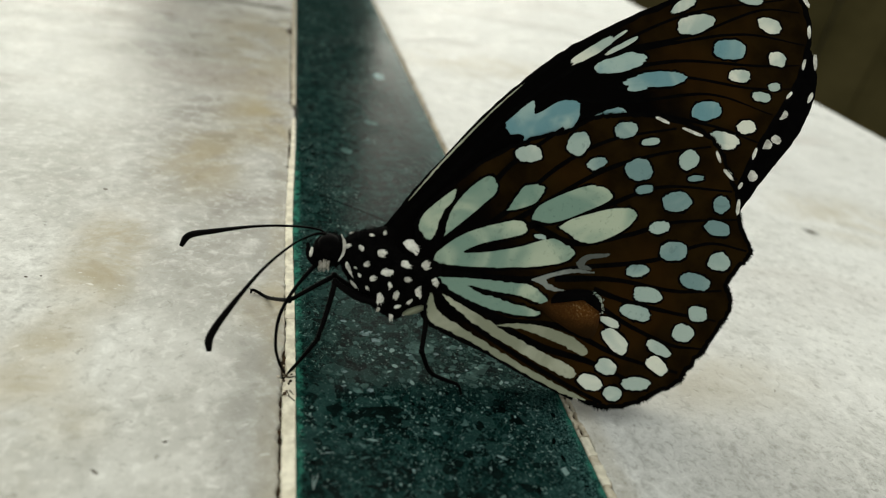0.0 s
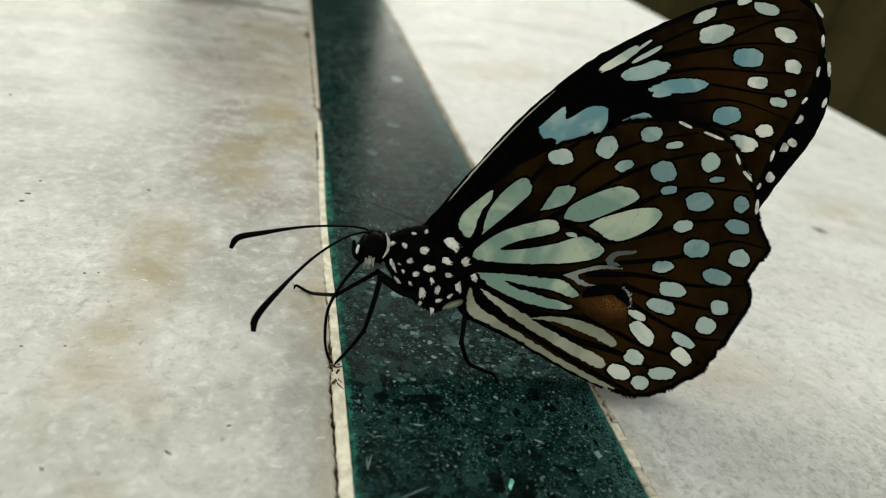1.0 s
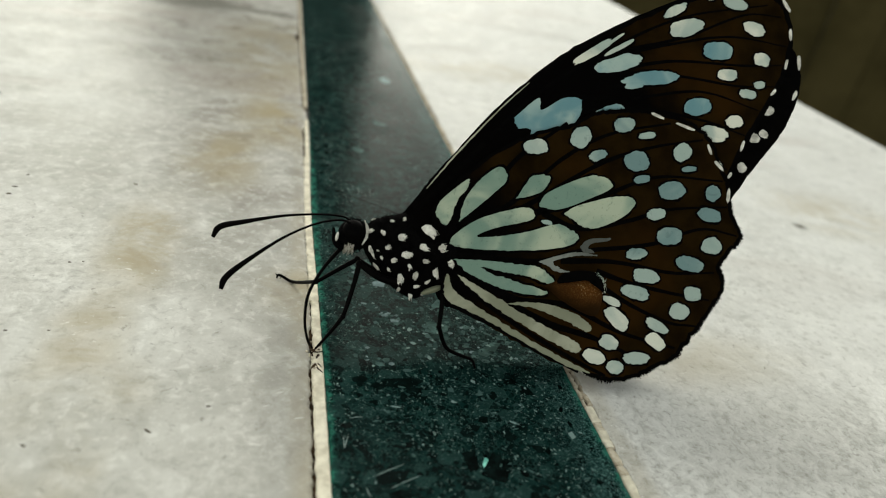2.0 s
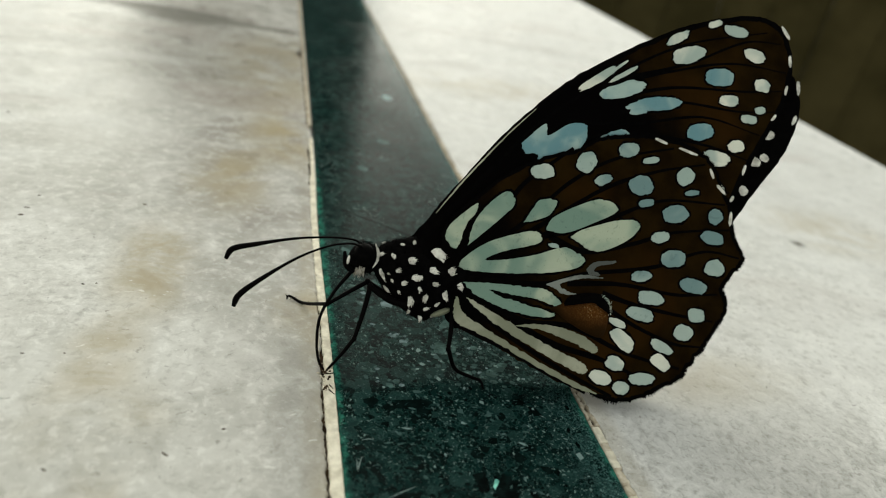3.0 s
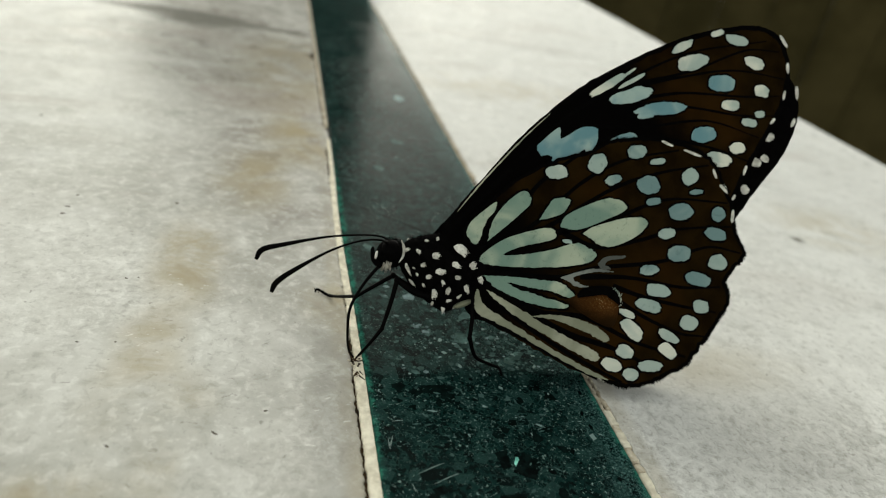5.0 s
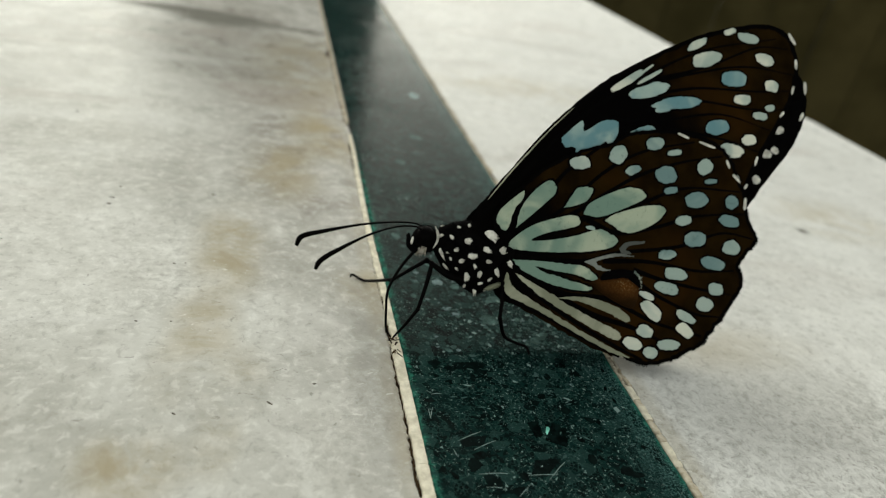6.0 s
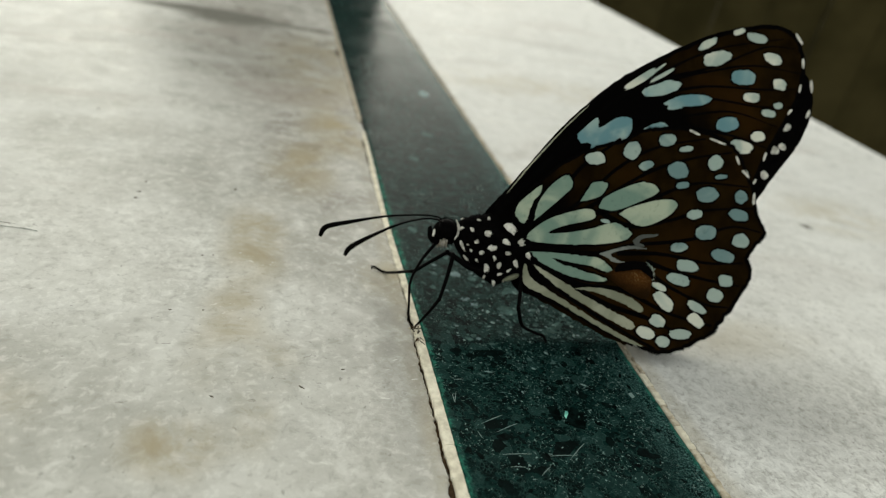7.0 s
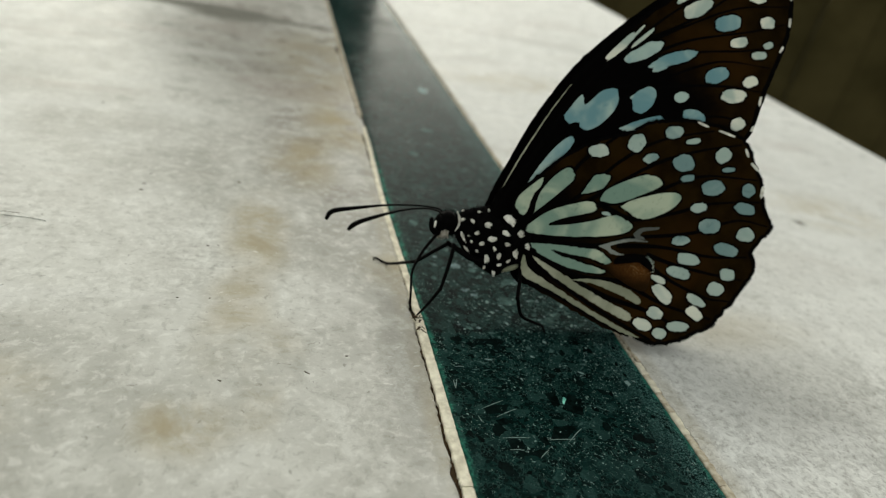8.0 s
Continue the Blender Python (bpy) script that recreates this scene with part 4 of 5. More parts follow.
thorax_spot(-6.94, -2.55, 0.54, 0.25, -43)
thorax_spot(-5.88, -3.64, 0.42, 0.23, -63)
thorax_spot(-6.64, -1.64, 0.21, 0.16, -53)
thorax_spot(-5.77, -2.74, 0.21, 0.17, -53)
thorax_spot(-4.42, -3.44, 0.66, 0.39, -89)
thorax_spot(-2.96, -3.04, 0.52, 0.29, -109)
thorax_spot(-1.69, -3.56, 0.36, 0.29, 36)
thorax_spot(-2.73, -4.17, 0.36, 0.21, 21)
thorax_spot(-3.11, -4.96, 0.63, 0.27, -92)
thorax_spot(-1.79, -4.77, 0.38, 0.19, 41)
thorax_spot(-4.38, -4.57, 0.38, 0.19, -114)
thorax_spot(-7.08, -1.00, 0.19, 0.12, -23)

def hair_tuft(root):
    """A short brush of pale hair that hangs under the eye."""
    bm = bmesh.new()
    for _ in range(60):
        p = Vector(root) + Vector((RNG.uniform(-0.5, 0.45), RNG.uniform(-0.2, 0.25), RNG.uniform(-0.25, 0.25)))
        q = p + Vector((RNG.uniform(-0.35, 0.15), RNG.uniform(-0.95, -0.45), RNG.uniform(-0.05, 0.2)))
        ring = [bm.verts.new((p + o) * MM) for o in (Vector((0.05, 0, 0)), Vector((-0.03, 0, 0.04)), Vector((-0.03, 0, -0.04)))]
        tip = bm.verts.new(q * MM)
        for i in range(3):
            bm.faces.new((ring[i], ring[(i + 1) % 3], tip))
    return bm


HEAD = [(-11.3, 0.3, 0.5, 0.6, -2.5), (-10.9, 0.4, 1.15, 1.2, -2.5), (-9.9, 0.5, 1.6, 1.6, -2.5), (-8.9, 0.5, 1.5, 1.5, -2.5), (-8.2, 0.4, 1.0, 1.0, -2.5)]
head = part("head", loft(HEAD, 28, 0.02), FUR, butterfly, "black head with white dots", True)
for side in (1, -1):
    part("eye", ball((-9.75, 0.75, -2.5 + side * 0.85), (1.14, 1.22, 0.92), 10, 0, 3), EYE, head, "glossy black compound eye", True)
    part("eye_band", ribbon([(-8.75, 2.0), (-8.38, 1.2), (-8.36, 0.3), (-8.75, -0.6)], (0.03, 0.15, 0.14, 0.03), -2.5 + side * 1.15 - 0.1, -2.5 + side * 1.15 + 0.15, ragged=0.03), WHITE, head, "white band behind the eye")
    part("palp", tube([Vector(p) * MM for p in ((-10.6, -1.2, -2.5 + side * 0.6), (-11.5, -0.4, -2.5 + side * 0.65), (-11.8, 0.9, -2.5 + side * 0.6))], [0.00030, 0.00030, 0.00014]), FUR, head, "black palp")
    part("white_spot", ball((-11.35, 0.0, -2.5 + side * 1.0), (0.17, 0.50, 0.18), -8, 0.12), WHITE, head)
    part("chin_tuft", hair_tuft((-10.0, -0.75, -2.5 + side * 1.0)), CHIN, head, "tan-white chin hair")


def head_fur():
    a, b = RNG.uniform(0, math.tau), RNG.uniform(-0.6, 1.0)
    d = Vector((b * 0.6, math.sin(a), math.cos(a) * 0.5)).normalized()
    return Vector((-9.7, 0.5, -2.5)) + d * 1.55, d


tagged(part("fur", fuzz(260, head_fur, 0.7), FUR, head), kind="stuff")
part("wing_root", ball((-1.0, -4.35, -0.9), (1.3, 0.35, 0.5), 25, 0.06, 2), FOLD, thorax, "grey-green scaly wing root")
abdomen = part("abdomen", loft([(1.0, -0.4, 1.3, 1.2, -2.5), (4.0, -1.4, 1.35, 1.2, -2.5), (8.0, -3.2, 1.3, 1.15, -2.5), (12.0, -5.2, 1.1, 1.0, -2.5), (14.5, -6.5, 0.4, 0.4, -2.5)], 20, 0.02), FUR, butterfly, "slender black abdomen between the wings", True)


def antenna(base, points, label):
    bm = tube([Vector((*p, 0)) * MM for p in points], [0.00016, 0.00013, 0.00012, 0.00012, 0.00013, 0.00017, 0.00028, 0.00034, 0.00035, 0.00022], 8, 8)
    ob = part("antenna", bm, SHELL, butterfly, label, True)
    ob.location = Vector(base) * MM
    return ob


near_antenna = antenna((-11.2, 1.7, -1.3), [(1.0, -0.2), (0, 0), (-2.3, -0.5), (-5.6, -2.2), (-9.3, -5.0), (-11.2, -6.8), (-11.6, -8.05)], "thin black clubbed antenna")
far_antenna = antenna((-11.0, 2.4, -3.7), [(1.0, -0.35), (0, 0), (-2.6, -0.2), (-6.5, -1.0), (-10.9, -2.4), (-13.4, -3.35), (-14.0, -4.6)], "thin black clubbed antenna")


def local(x, y, z):
    """A place on the ledge, in the butterfly's space."""
    return TO_BODY @ Vector((x, y, z))


def leg(hip, knee, ankle, foot_line, thick=1.0):
    """Femur, shin and jointed foot; foot_line in the butterfly's space, ending on the stone."""
    h, k, a = (Vector(p) * MM for p in (hip, knee, ankle))
    mid = (h + k) / 2 + Vector((0, -0.4, 0)) * MM
    femur = part("leg", tube([h, mid, k], [0.00050 * thick, 0.00048 * thick, 0.00034 * thick]), SHELL, butterfly, "thin black jointed leg", True)
    part("shin", tube([k, (k + a) / 2 + Vector((0.1, 0.1, 0)) * MM, a], [0.00034 * thick, 0.00030 * thick, 0.00026 * thick]), SHELL, femur, "", True)
    part("foot", tube([a] + foot_line, [0.00028 * thick, 0.00024 * thick, 0.0002 * thick, 0.00012 * thick]), SHELL, femur, "", True)
    for f in (0.2, 0.35, 0.5, 0.62, 0.75, 0.88, 1.0):
        p = k + (a - k) * f
        part("spur", tube([p, p + Vector((RNG.choice((-0.3, 0.3)), RNG.uniform(-0.45, -0.25), 0.1)) * MM], [0.00008, 0.00002], 5, 2), SHELL, femur)
    toes = curve_through([a] + foot_line, 4)
    for p in toes[1:-1]:
        part("spur", tube([p, p + Vector((RNG.uniform(-0.35, 0.1), RNG.choice((-0.32, -0.25, 0.3)), 0.1)) * MM], [0.00007, 0.00002], 5, 2), SHELL, femur)
    part("knee", ball(k / MM, (0.42 * thick, 0.5 * thick, 0.42 * thick), 20, 0.08), SHELL, femur, "", True)
    part("ankle", ball(a / MM, (0.33 * thick, 0.36 * thick, 0.33 * thick), 0, 0.08), SHELL, femur, "", True)
    return femur


FOOT = 0.00010
front = local(-0.0008, 0.0031, FOOT)
leg((-4.4, -4.0, -1.2), (-8.8, -2.6, -0.6), (-9.75, -8.05, -1.6), [Vector((-10.9, -9.9, -2.3)) * MM, front], 0.85)
leg((-5.4, -3.0, -3.4), (-8.9, -1.9, -4.2), (-12.9, -4.8, -4.0), [local(-0.0030, 0.0150, 0.0004), local(-0.0046, 0.0162, 0.0005), local(-0.0049, 0.0161, FOOT)], 0.8)
leg((-0.6, -2.6, -1.2), (0.0, -3.4, -0.5), (0.0, -8.1, -0.3), [local(0.0127, 0.0020, 0.0016), local(0.0146, 0.0018, 0.0007), local(0.0156, 0.0013, 0.0006), local(0.0159, 0.0005, FOOT)], 0.9)
part("proboscis", tube([Vector(p) * MM for p in ((-10.9, -1.2, -2.4), (-12.4, -3.5, -2.3), (-13.5, -6.2, -2.0), (-13.5, -8.9, -1.3))] + [local(-0.0016, 0.0040, 0.0005), local(-0.0011, 0.0032, FOOT)],
     [0.00022, 0.00018, 0.00016, 0.00015, 0.00014, 0.0001]), SHELL, butterfly, "thread-like black proboscis probing the joint", True)


# ---- the joints: mortar in pieces ----
def mortar_piece(parent, x0, x1, y0, y1, top, material, seed, rough=0.0003, crumble=0.00006):
    bm = bmesh.new()
    n = max(4, min(36, int((y1 - y0) / 0.0002)))
    rows = []
    for i in range(n + 1):
        y = y0 + (y1 - y0) * i / n
        e = 0.00005 if i in (0, n) else 0.0
        aside = bow(y) if x1 < 0.01 else 0.0
        a = x0 + aside + e + rough * (0.6 * noise.noise((y * 1100, seed, 0)) + 0.5 * noise.noise((y * 5200, seed, 2)))
        b = x1 + aside - e + crumble * (noise.noise((y * 1500, seed, 4)) + 0.6 * noise.noise((y * 4500, seed, 6)))
        z = top + 0.00005 * noise.noise((y * 900, seed, 8)) - e * 0.5
        rows.append([bm.verts.new(p) for p in ((a, y, -0.0014), (a, y, z - 0.00012), (a + 0.00012, y, z), (b - 0.0001, y, z), (b, y, z - 0.0001), (b, y, -0.0014))])
    for r, q in zip(rows, rows[1:]):
        for k in range(5):
            bm.faces.new((r[k], r[k + 1], q[k + 1], q[k]))
    bm.faces.new(rows[0])
    bm.faces.new(rows[-1][::-1])
    bmesh.ops.recalc_face_normals(bm, faces=bm.faces)
    return part("mortar_piece", bm, material, parent)


def mortar_joints():
    for side in (0, 1):
        joint = tagged(new("mortar_joint"), "cracked cream mortar line along a green strip" if not side else "crumbling cream and brown mortar line along a green strip", "mortar joint", "mortar joints", "structure")
        joint.empty_display_size = 0.002
        joint.location = (0.0, 0.0, -0.001) if not side else (0.0270, 0.0, -0.001)
        y, i = -0.06, 0
        while y < 0.24:
            step = (RNG.choice((0.0025, 0.005, 0.008, 0.011)) if not side else RNG.choice((0.0012, 0.0022, 0.0036, 0.005))) * (1 + max(0.0, y) * 12)
            gap = RNG.uniform(0.00002, 0.00008) if not side else RNG.uniform(-0.0001, 0.0001)
            if not side:
                if 0.068 < y < 0.080 or 0.134 < y < 0.144:  # mortar lost
                    y += 0.001
                    continue
                w = 0.00124 if y < 0.002 else 0.00100 if y < 0.05 else 0.00080
                gap = RNG.uniform(0.00001, 0.00004)
                if -0.0034 < y < 0.003:
                    step, gap = RNG.uniform(0.0009, 0.0020), RNG.uniform(0.00004, 0.0003)
                p = mortar_piece(joint, -w + RNG.uniform(-0.00005, 0.00005), -0.00002, y, y + step - gap, -0.00004 + RNG.uniform(-0.00004, 0.00003), MORTAR if y < 0.06 else SAND, i, 0.00030)
            else:
                b = 0.0009 + 0.0005 * noise.noise((y * 160, 3, 3)) if y < -0.006 else (0.00045 if y < 0.03 else 0.00025) + 0.0002 * noise.noise((y * 160, 3, 3))
                p = mortar_piece(joint, 0.02653, 0.02653 + b, y, y + step - gap, RNG.uniform(-0.00016, 0.00006), RNG.choice((MORTAR, SAND, SAND)) if y < -0.004 else SAND, i + 500, 0.0002, 0.0003)
            p.location = -joint.location
            y += step
            i += 1
        if not side:
            for line in ([(-1.3, 3.3), (-0.75, 2.7), (-0.1, 2.8)], [(-0.9, 2.9), (-0.5, 3.6), (-0.1, 4.0)], [(-1.2, 0.2), (-0.7, 0.9), (-0.25, 0.3)], [(-0.9, 0.7), (-0.6, 0.1), (-0.15, -0.5)]):
                p = part("crack", ribbon(line, (0.12, 0.05, 0.02), -0.4, 0.03, ragged=0.03), BED, joint, "dark brown crack")
                p.location = -joint.location
            for _ in range(34):  # dirt that has gathered in the broken stretch
                size = RNG.uniform(0.06, 0.17)
                p = part("crumb", ball((RNG.gauss(-0.95, 0.35), RNG.gauss(2.0, 1.5), 0.0), (size, size * RNG.uniform(0.6, 1.2), size * 0.6), RNG.uniform(0, 180), 0.3, 1), RNG.choice((BED, BED, SAND, MORTAR)), joint)
                p.location = -joint.location
        if side:
            y = -0.06
            while y < 0.24:
                step = RNG.uniform(0.001, 0.004)
                p = mortar_piece(joint, 0.02653 + RNG.uniform(0.0003, 0.0007), 0.0278, y, y + step, RNG.uniform(-0.00035, -0.0001), RNG.choice((MORTAR, SAND, SAND)) if y < 0.01 else SAND, y * 999, 0.0003)
                p.location = -joint.location
                y += step


mortar_joints()


# ---- chips in the green stone ----
def chip(x, y, a, b, turn, material, corners=0, name="stone_chip"):
    n = corners or RNG.choice((4, 5, 5, 6, 7))
    outline = []
    for i in range(n):
        t = math.tau * (i + RNG.uniform(-0.28, 0.28)) / n
        r = RNG.uniform(0.75, 1.05)
        px, py = math.cos(t) * a * r, math.sin(t) * b * r
        c, s = math.cos(radians(turn)), math.sin(radians(turn))
        outline.append((px * c - py * s, px * s + py * c))
    ob = part(name, slab_of(outline, -0.15, RNG.uniform(0.006, 0.020)), material, strip)
    ob.location = (x, y, 0)
    return ob


def stone_chips():
    chip(0.0125, -0.0121, 1.55, 1.35, 50, CHIP_DARK, 4)
    chip(0.0148, -0.0131, 1.95, 1.85, 16, CHIP_DARK, 4)
    chip(0.0138, -0.0125, 1.25, 0.34, 74, GLINT, 4)
    chip(0.0076, -0.0019, 2.5, 0.95, 8, CHIP_DARK, 7)
    chip(0.0076, -0.0040, 0.65, 0.75, 0, CHIP_DARK, 4)
    chip(0.0035, -0.0015, 0.9, 0.8, 0, CHIP_DARK, 5)
    chip(0.0209, -0.0029, 1.2, 0.7, -50, CHIP_DARK, 4)
    chip(0.0052, -0.0138, 1.95, 0.90, 18, CHIP_DARK, 5)
    chip(0.0031, -0.0110, 1.2, 0.45, -66, CHIP_DARK, 5)
    chip(0.0119, -0.0172, 2.3, 1.30, 17, CHIP_DARK, 4)
    chip(0.0058, -0.0189, 1.2, 1.15, 44, CHIP_DARK, 4)
    chip(0.0080, -0.0202, 0.95, 0.65, 4, CHIP_DARK, 4)
    chip(0.0139, -0.0080, 0.75, 0.65, 20, CHIP_DARK, 4)
    chip(0.0171, -0.0093, 0.85, 0.65, -15, CHIP_DARK, 5)
    chip(0.0195, -0.0108, 0.95, 0.55, -25, CHIP_DARK, 5)
    for x, y in ((0.0168, -0.0036), (0.0193, -0.0015), (0.0205, -0.0030), (0.0150, -0.0070), (0.0185, -0.0080), (0.0040, -0.0220)):
        chip(x, y, RNG.uniform(0.6, 1.0), RNG.uniform(0.5, 0.8), RNG.uniform(0, 180), CHIP_DARK)
    for x, y, a, b, turn in ((0.0188, 0.0043, 1.6, 1.0, 20), (0.0215, 0.0075, 1.4, 0.9, 0), (0.0130, 0.0075, 1.8, 1.1, 10), (0.0145, 0.0125, 1.5, 0.9, 30), (0.0190, 0.107, 1.6, 3.0, 0), (0.0085, 0.060, 1.0, 1.6, 10), (0.0140, 0.075, 1.4, 2.0, 40)):
        chip(x, y, a, b, turn, CHIP_PALE if y > 0.1 else CHIP_GREEN)
    for x0, y0, x1, y1 in ((0.0035, -0.0137, 0.0063, -0.0124), (0.0049, -0.0149, 0.0075, -0.0137), (0.0116, -0.0189, 0.0141, -0.0167), (0.0096, -0.0183, 0.0127, -0.0183), (0.0046, -0.0180, 0.0077, -0.0180), (0.0050, -0.0196, 0.0065, -0.0197), (0.0028, -0.0148, 0.0030, -0.0157), (0.0079, -0.0208, 0.0092, -0.0197), (0.0013, -0.0092, 0.0013, -0.0105), (0.0018, -0.0088, 0.0013, -0.0105), (0.0020, -0.0068, 0.0032, -0.0067)):
        d, m = Vector((x1 - x0, y1 - y0)), ((x0 + x1) / 2, (y0 + y1) / 2)
        ob = part("scratch", ribbon([(-d.x * 500, -d.y * 500), (d.x * 60, d.y * 60 + 0.05), (d.x * 500, d.y * 500)], (0.02, 0.05, 0.02), -0.1, 0.022, ragged=0.02), SCRATCH, strip, "pale scratch")
        ob.location = (*m, 0)
    part("hairline_crack", ribbon([(2.8, 42.6), (7.1, 39.6), (10.5, 37.2), (14.5, 34.0)], (0.08, 0.16, 0.22, 0.3), -0.1, 0.02, ragged=0.06), CHIP_DARK, strip, "thin dark line")
    # pale chips crowded here also stand in for the sky's reflected veil
    for _ in range(90):
        size = min(1.2, 0.16 + RNG.expovariate(5.0))
        chip(RNG.uniform(0.004, 0.0253), RNG.uniform(0.001, 0.022), size, size * RNG.uniform(0.5, 0.9), RNG.uniform(-30, 30), RNG.choice((CHIP_GREY, CHIP_GREEN)))
    for _ in range(200):
        y = RNG.uniform(-0.030, 0.030)
        size = min(1.1, 0.28 + RNG.expovariate(4.5))
        chip(RNG.uniform(0.0012, 0.0253), y, size, size * RNG.uniform(0.45, 0.9), RNG.uniform(0, 180), CHIP_DARK if RNG.random() < (0.96 if y < 0.001 else 0.35) else CHIP_GREEN)


stone_chips()


def pale_flecks():
    """Slivers and crumbs of pale stone that drift through the strip, too small to pick out singly."""
    verts, faces = [], []
    for _ in range(1500):
        if RNG.random() < 0.55:  # crumbs packed under the butterfly
            x, y = RNG.gauss(0.0155, 0.0055), RNG.gauss(0.0065, 0.0055)
            a, b, turn = 0.00006 + RNG.expovariate(1 / 0.00011), RNG.uniform(0.45, 0.9), RNG.uniform(0, math.pi)
        else:  # thin slivers in front of it
            x, y = RNG.uniform(0.003, 0.0255), -0.0045 + RNG.gauss(0, 0.0035) - RNG.expovariate(1 / 0.003)
            a, b, turn = 0.00007 + RNG.expovariate(1 / 0.00010), RNG.uniform(0.15, 0.4), RNG.gauss(0.2, 0.7)
        a = min(a, 0.00055)
        if not (0.0012 < x < 0.0258 and -0.030 < y < 0.026):
            continue
        n = RNG.choice((4, 5, 5, 6))
        z = RNG.uniform(0.000021, 0.000026)
        first = len(verts)
        for i in range(n):
            t = math.tau * (i + RNG.uniform(-0.25, 0.25)) / n
            r = RNG.uniform(0.75, 1.1) * a
            p, q = math.cos(t) * r, math.sin(t) * r * b
            verts.append((x + p * math.cos(turn) - q * math.sin(turn), y + p * math.sin(turn) + q * math.cos(turn), z))
        verts += [(vx, vy, -0.00005) for vx, vy, _ in verts[first:first + n]]
        faces.append(tuple(range(first, first + n)))
        faces += [(first + i, first + n + i, first + n + (i + 1) % n, first + (i + 1) % n) for i in range(n)]
    me = bpy.data.meshes.new("pale_flecks")
    me.from_pydata(verts, [], faces)
    me.materials.append(FLECK)
    ob = new("pale_flecks", me)
    ob.parent = strip
    tagged(ob, "pale crushed flecks in the green stone", kind="stuff")


pale_flecks()


# ---- beyond the ledge ----
bm = bmesh.new()
bmesh.ops.create_grid(bm, x_segments=40, y_segments=40, size=60)
for v in bm.verts:
    v.co.z = -0.75 + 0.05 * noise.noise(v.co)
tagged(mesh_object("ground", bm, SOIL), "dark soil far below the ledge", "ground", kind="structure")
fence = tagged(new("fence"), "dark weathered plank fence beyond the ledge", "fence")
fence.matrix_basis = pose(0.70, 1.75, -0.75, 0, 0, -35)
for i in range(12, 36):
    w = 0.118
    bm = bmesh.new()
    bmesh.ops.create_cube(bm, size=1, matrix=Matrix.Translation(((i - 18) * 0.119, RNG.uniform(-0.006, 0.006), 0.40)) @ Matrix.Diagonal((w, 0.02, 0.80 + RNG.uniform(-0.02, 0.02), 1)))
    bmesh.ops.bevel(bm, geom=bm.edges[:], offset=0.002, segments=1, affect="EDGES")
    part("plank", bm, PLANK, fence)


def pillar():
    """A rendered pillar past the far end of the ledge, seen only as the dark mirror image in the polished stone."""
    bm = bmesh.new()
    bmesh.ops.create_cube(bm, size=1, matrix=Matrix.Translation((-0.045, 1.85, 0.60)) @ Matrix.Diagonal((0.54, 0.48, 2.70, 1)))
    bmesh.ops.bevel(bm, geom=[e for e in bm.edges if abs(e.verts[0].co.z - e.verts[1].co.z) > 1], offset=0.012, segments=2, affect="EDGES")
    tagged(mesh_object("pillar", bm, DARK_PLASTER), "dark weathered rendered pillar beyond the end of the ledge", "pillar", kind="structure")


pillar()


# ---- small marks on the slab ----
SPECKS = [(-0.0149, -0.0084, 0.55, 0.2, -40), (-0.0237, -0.0099, 0.35, 0.15, -30), (-0.0104, -0.0054, 0.3, 0.16, 10), (-0.0272, 0.0172, 0.3, 0.2, -25), (-0.0259, 0.0175, 0.2, 0.15, 0), (-0.0295, 0.0046, 0.25, 0.16, 0),
          (-0.0259, 0.0048, 0.18, 0.14, 0), (-0.0380, 0.0325, 0.5, 0.35, 20), (-0.0379, 0.0346, 0.5, 0.25, 0), (-0.0375, 0.0384, 0.3, 0.3, 0), (-0.0243, 0.0383, 0.4, 0.35, -20), (-0.0506, 0.0686, 0.4, 0.4, 0), (0.0919, 0.0445, 0.8, 0.6, 0)]

def chipped_patch():
    """A crumbled hole in the marble, cream rim round a dark hollow, with a flake beside it."""
    ob = tagged(new("chipped_hole"), "small chipped hole with a cream rim in the marble", "chipped hole", kind="structure")
    ob.location = (-0.0545, 0.0195, 0)
    part("rim", slab_of([(math.cos(a) * 3.4 * RNG.uniform(0.85, 1.1), math.sin(a) * 2.6 * RNG.uniform(0.8, 1.1)) for a in (math.tau * i / 22 for i in range(22))], -0.2, 0.05), MARBLE, ob, "cream crumbled rim")
    part("hollow", slab_of([(-0.3 + math.cos(a) * 2.0 * RNG.uniform(0.8, 1.1), 0.5 + math.sin(a) * 1.5 * RNG.uniform(0.8, 1.1)) for a in (math.tau * i / 20 for i in range(20))], -0.2, 0.07), BED, ob, "dark hollow")
    part("flake", ribbon([(-2.0, 2.6), (2.5, 2.3), (5.0, 2.0), (7.0, 1.2)], (0.2, 0.4, 0.3, 0.05), -0.1, 0.12, ragged=0.05), MARBLE, ob, "pale flake")
    part("crack", ribbon([(-2.0, 3.2), (2.5, 2.95), (4.0, 2.7)], (0.03, 0.07, 0.02), -0.1, 0.02, ragged=0.03), BED, ob, "dark crack")


chipped_patch()


def dirt_speck(x, y, long, wide, turn):
    """A crumb of dark dirt lying on the marble."""
    bm = ball((0, 0, 0.01), (long * 0.7, wide * 0.55, 0.06), turn, 0.35, 2)
    ob = tagged(mesh_object("dirt_speck", bm, DIRT), "tiny dark crumb of dirt on white marble", "dirt speck", "crumbs of dirt on the marble")
    ob.location = (x, y, 0.0)


for x, y, long, wide, turn in SPECKS:
    dirt_speck(x, y, long, wide, turn)


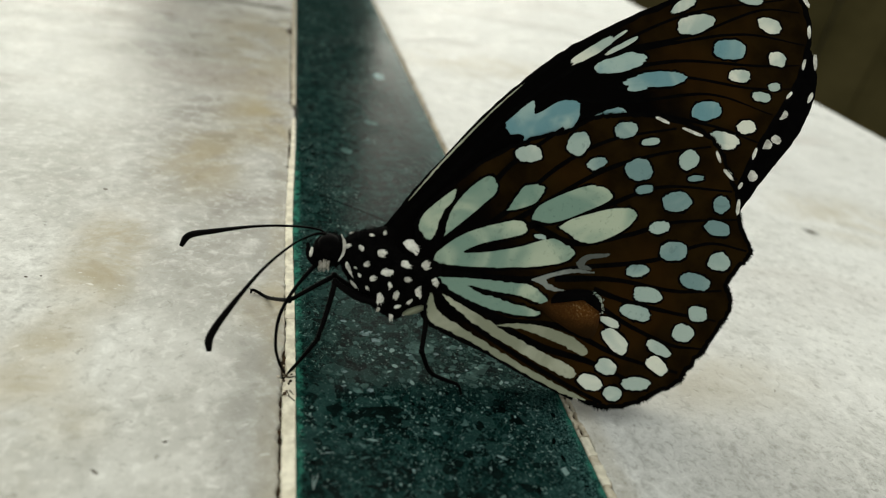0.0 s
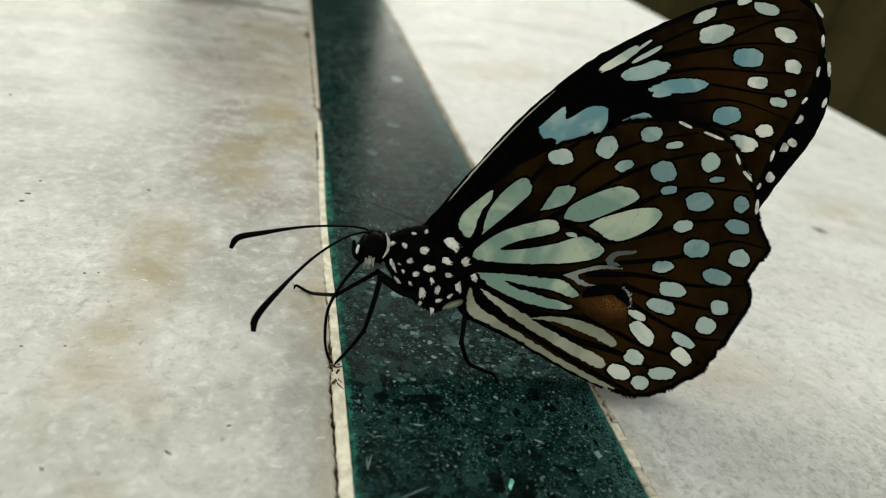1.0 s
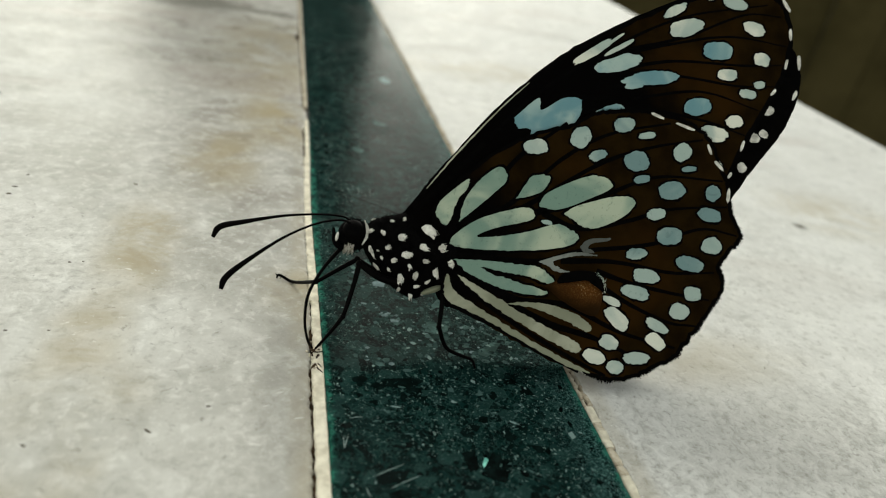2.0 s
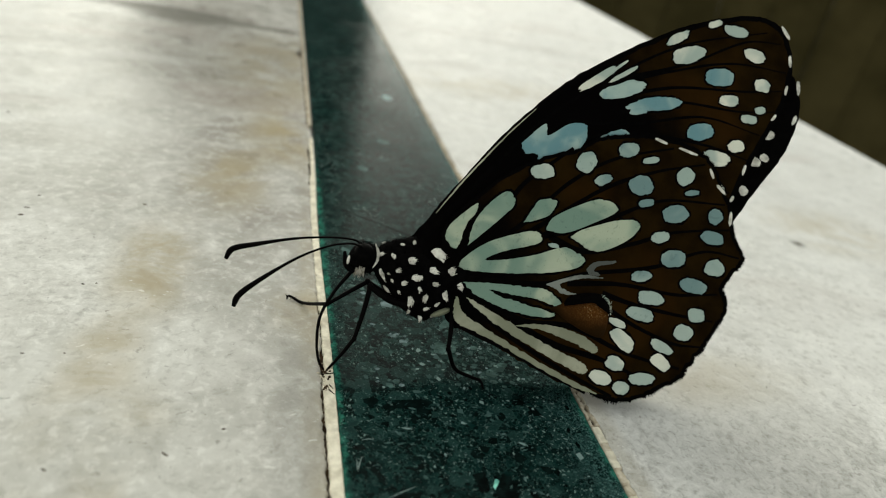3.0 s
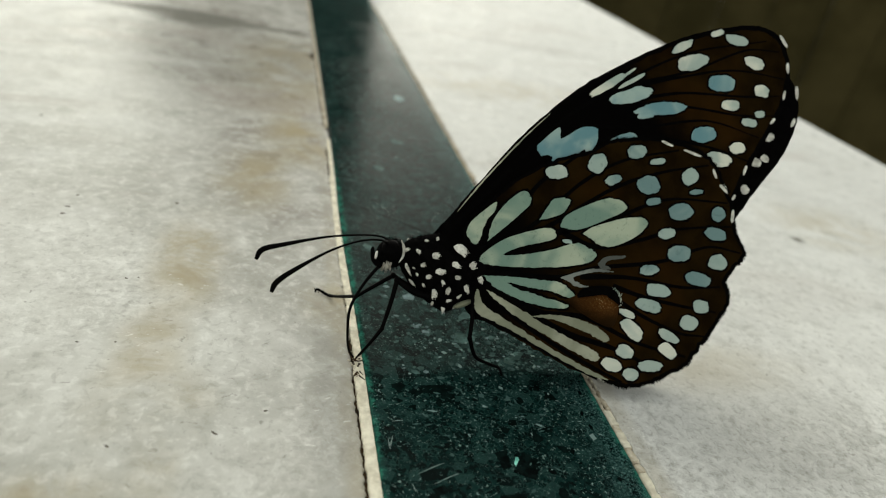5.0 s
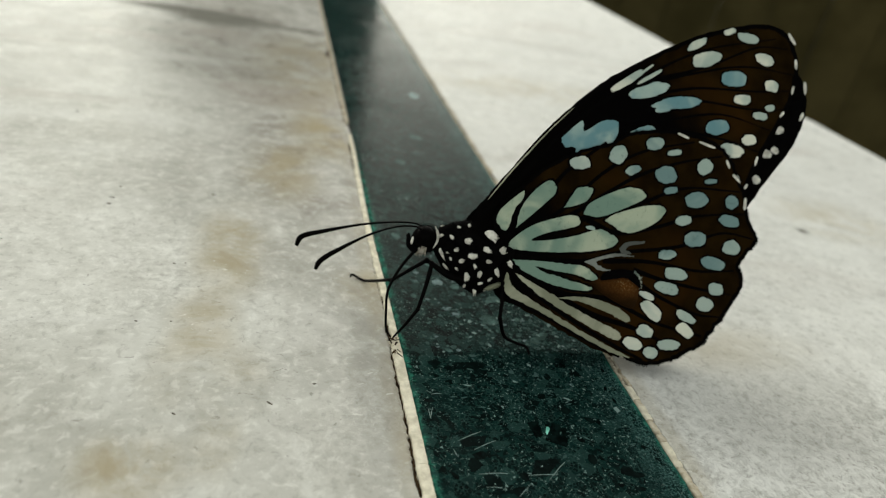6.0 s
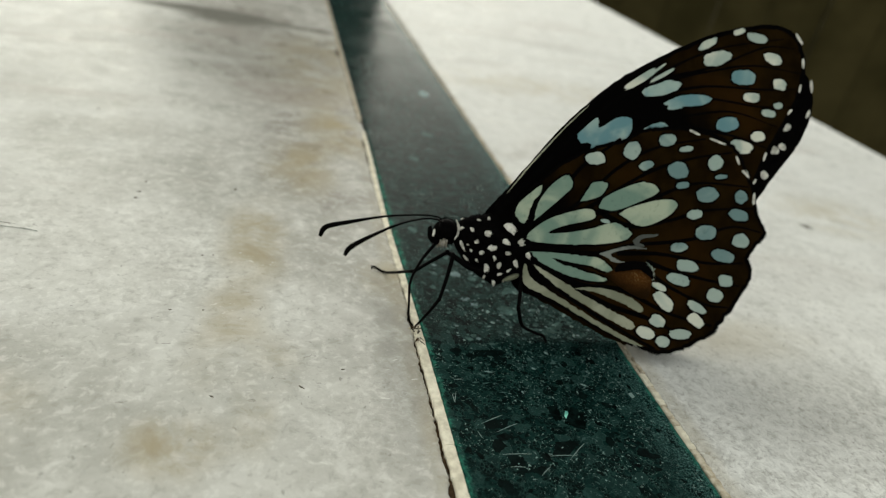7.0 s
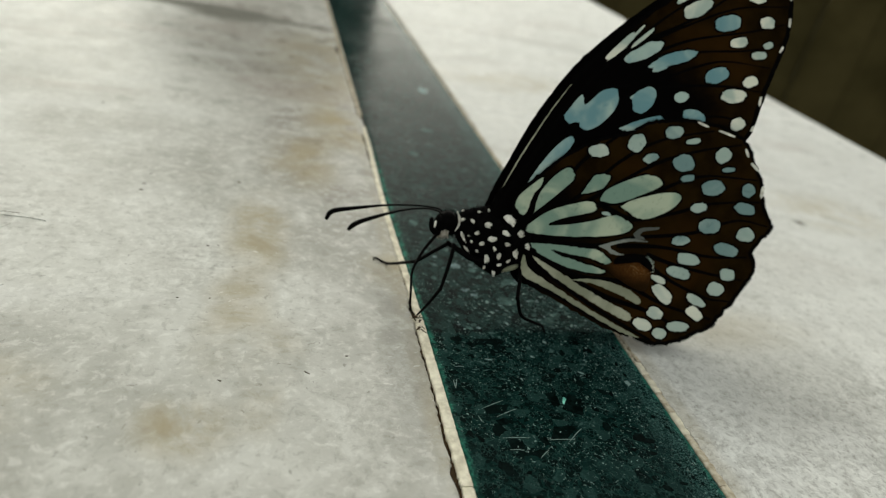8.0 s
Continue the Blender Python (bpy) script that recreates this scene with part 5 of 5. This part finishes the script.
# ---- movement ----
def motions():
    def turned(hinge, depth, rows, base=None):
        return [(t, Matrix.Translation(Vector((*hinge, depth)) * MM) @ (base or Matrix.Identity(4)) @ Matrix.Rotation(radians(math.sqrt(a * a + b * b + c * c)), 4, Vector((a, b, c)) if a or b or c else Vector((0, 0, 1)))) for t, a, b, c in rows]

    fore = [(0.0, 0.9, -0.1, -0.15), (1.0, 0.7, -0.1, -0.1), (2.0, 0.4, 0, 0), (3.5, 0.4, 0, 0), (4.5, 0, 0, 0), (6.5, -0.1, 0.1, 0.15), (7.0, -0.1, 0, 0.1), (7.35, 0, 0, 0), (7.5, 0, 0, 4.6), (7.6, 0.4, -0.3, 6.4), (7.7, 0.8, -0.8, 7.2), (7.85, 1.8, -1.8, 8.1), (8.0, 4.4, -4.6, 10.1)]
    walk(near_fore, turned(FORE_HINGE, -0.2, fore))
    walk(near_hind, turned(HIND_HINGE, 0.1, [(0.0, 1.2, 0.1, 0), (1.0, 0.9, 0.1, 0), (2.0, 0.5, 0, 0), (3.5, 0.45, 0.1, 0), (4.5, 0, 0, 0), (6.5, -0.2, 0, 0.1), (7.0, -0.1, 0, 0), (7.5, 0, 0, 0), (7.7, 0.6, -0.6, -0.1), (7.85, 1.7, -1.6, -0.2), (8.0, 4.6, -4.2, -0.6)]))
    lean = Matrix.Rotation(radians(3.2), 4, Vector((0.7, -0.7, 0)))
    walk(far_fore, turned(FORE_HINGE, -4.6, [(0.0, 0, 0, -6.7), (7.0, 0, 0, -6.7), (7.38, 0, 0, -6.7), (7.5, 0, 0, -3.0), (7.6, 0.1, -0.1, 1.0), (7.7, 0.3, -0.3, 4.0), (8.0, 1.0, -1.0, 12.0)], lean))
    walk(far_hind, turned(HIND_HINGE, -5.0, [(0.0, 0, 0, 0), (8.0, 0, 0, 0)], Matrix.Rotation(radians(4.3), 4, Vector((0.2, -1.0, 0)))))
    near = [(0, 21.0, 11.7), (0.2, 23.8, 11.8), (0.5, 11.9, -1.8), (0.7, 24.0, 9.8), (1, 15.1, 7.3), (1.2, 8.7, -5.3), (1.5, 3.3, -12.1), (2, 1.4, -12.1), (2.2, 1.5, -11.8), (3.3, -2.7, -16.6), (3.5, -3.3, -16.4), (4, -1.1, -16.3), (4.5, -0.8, -14.6), (4.7, -2.1, -18.1), (5.8, -11.2, -31.4), (6, -10.6, -32.5), (6.5, -13.3, -37.4), (7, -17.0, -42.9), (7.5, -24.2, -46.7), (8, -31.8, -49.7)]
    far = [(0, -6.8, -20.8), (0.2, -5.9, -20.0), (0.5, -5.7, -20.8), (0.7, -4.5, -18.6), (1, -4.8, -19.5), (1.2, -4.1, -18.6), (1.5, -4.7, -18.5), (2, -4.7, -18.9), (2.2, -5.1, -19.1), (3.3, -5.0, -19.7), (3.5, -3.7, -17.0), (4, -1.7, -15.3), (4.5, -0.8, -13.3), (4.7, -1.2, -13.4), (5.8, -2.6, -11.2), (6, -1.3, -9.3), (6.5, -0.5, -5.1), (7, -1.4, -1.8), (7.5, -4.2, -6.7), (8, -7.2, -15.8)]
    walk(near_antenna, [(t, Matrix.Translation(Vector((-11.2, 1.7, -1.3)) * MM) @ Matrix.Rotation(radians(a), 4, "Z") @ Matrix.Rotation(radians(b), 4, "Y")) for t, a, b in near])
    walk(far_antenna, [(t, Matrix.Translation(Vector((-11.0, 2.4, -3.7)) * MM) @ Matrix.Rotation(radians(a), 4, "Z") @ Matrix.Rotation(radians(b), 4, "Y")) for t, a, b in far])


motions()
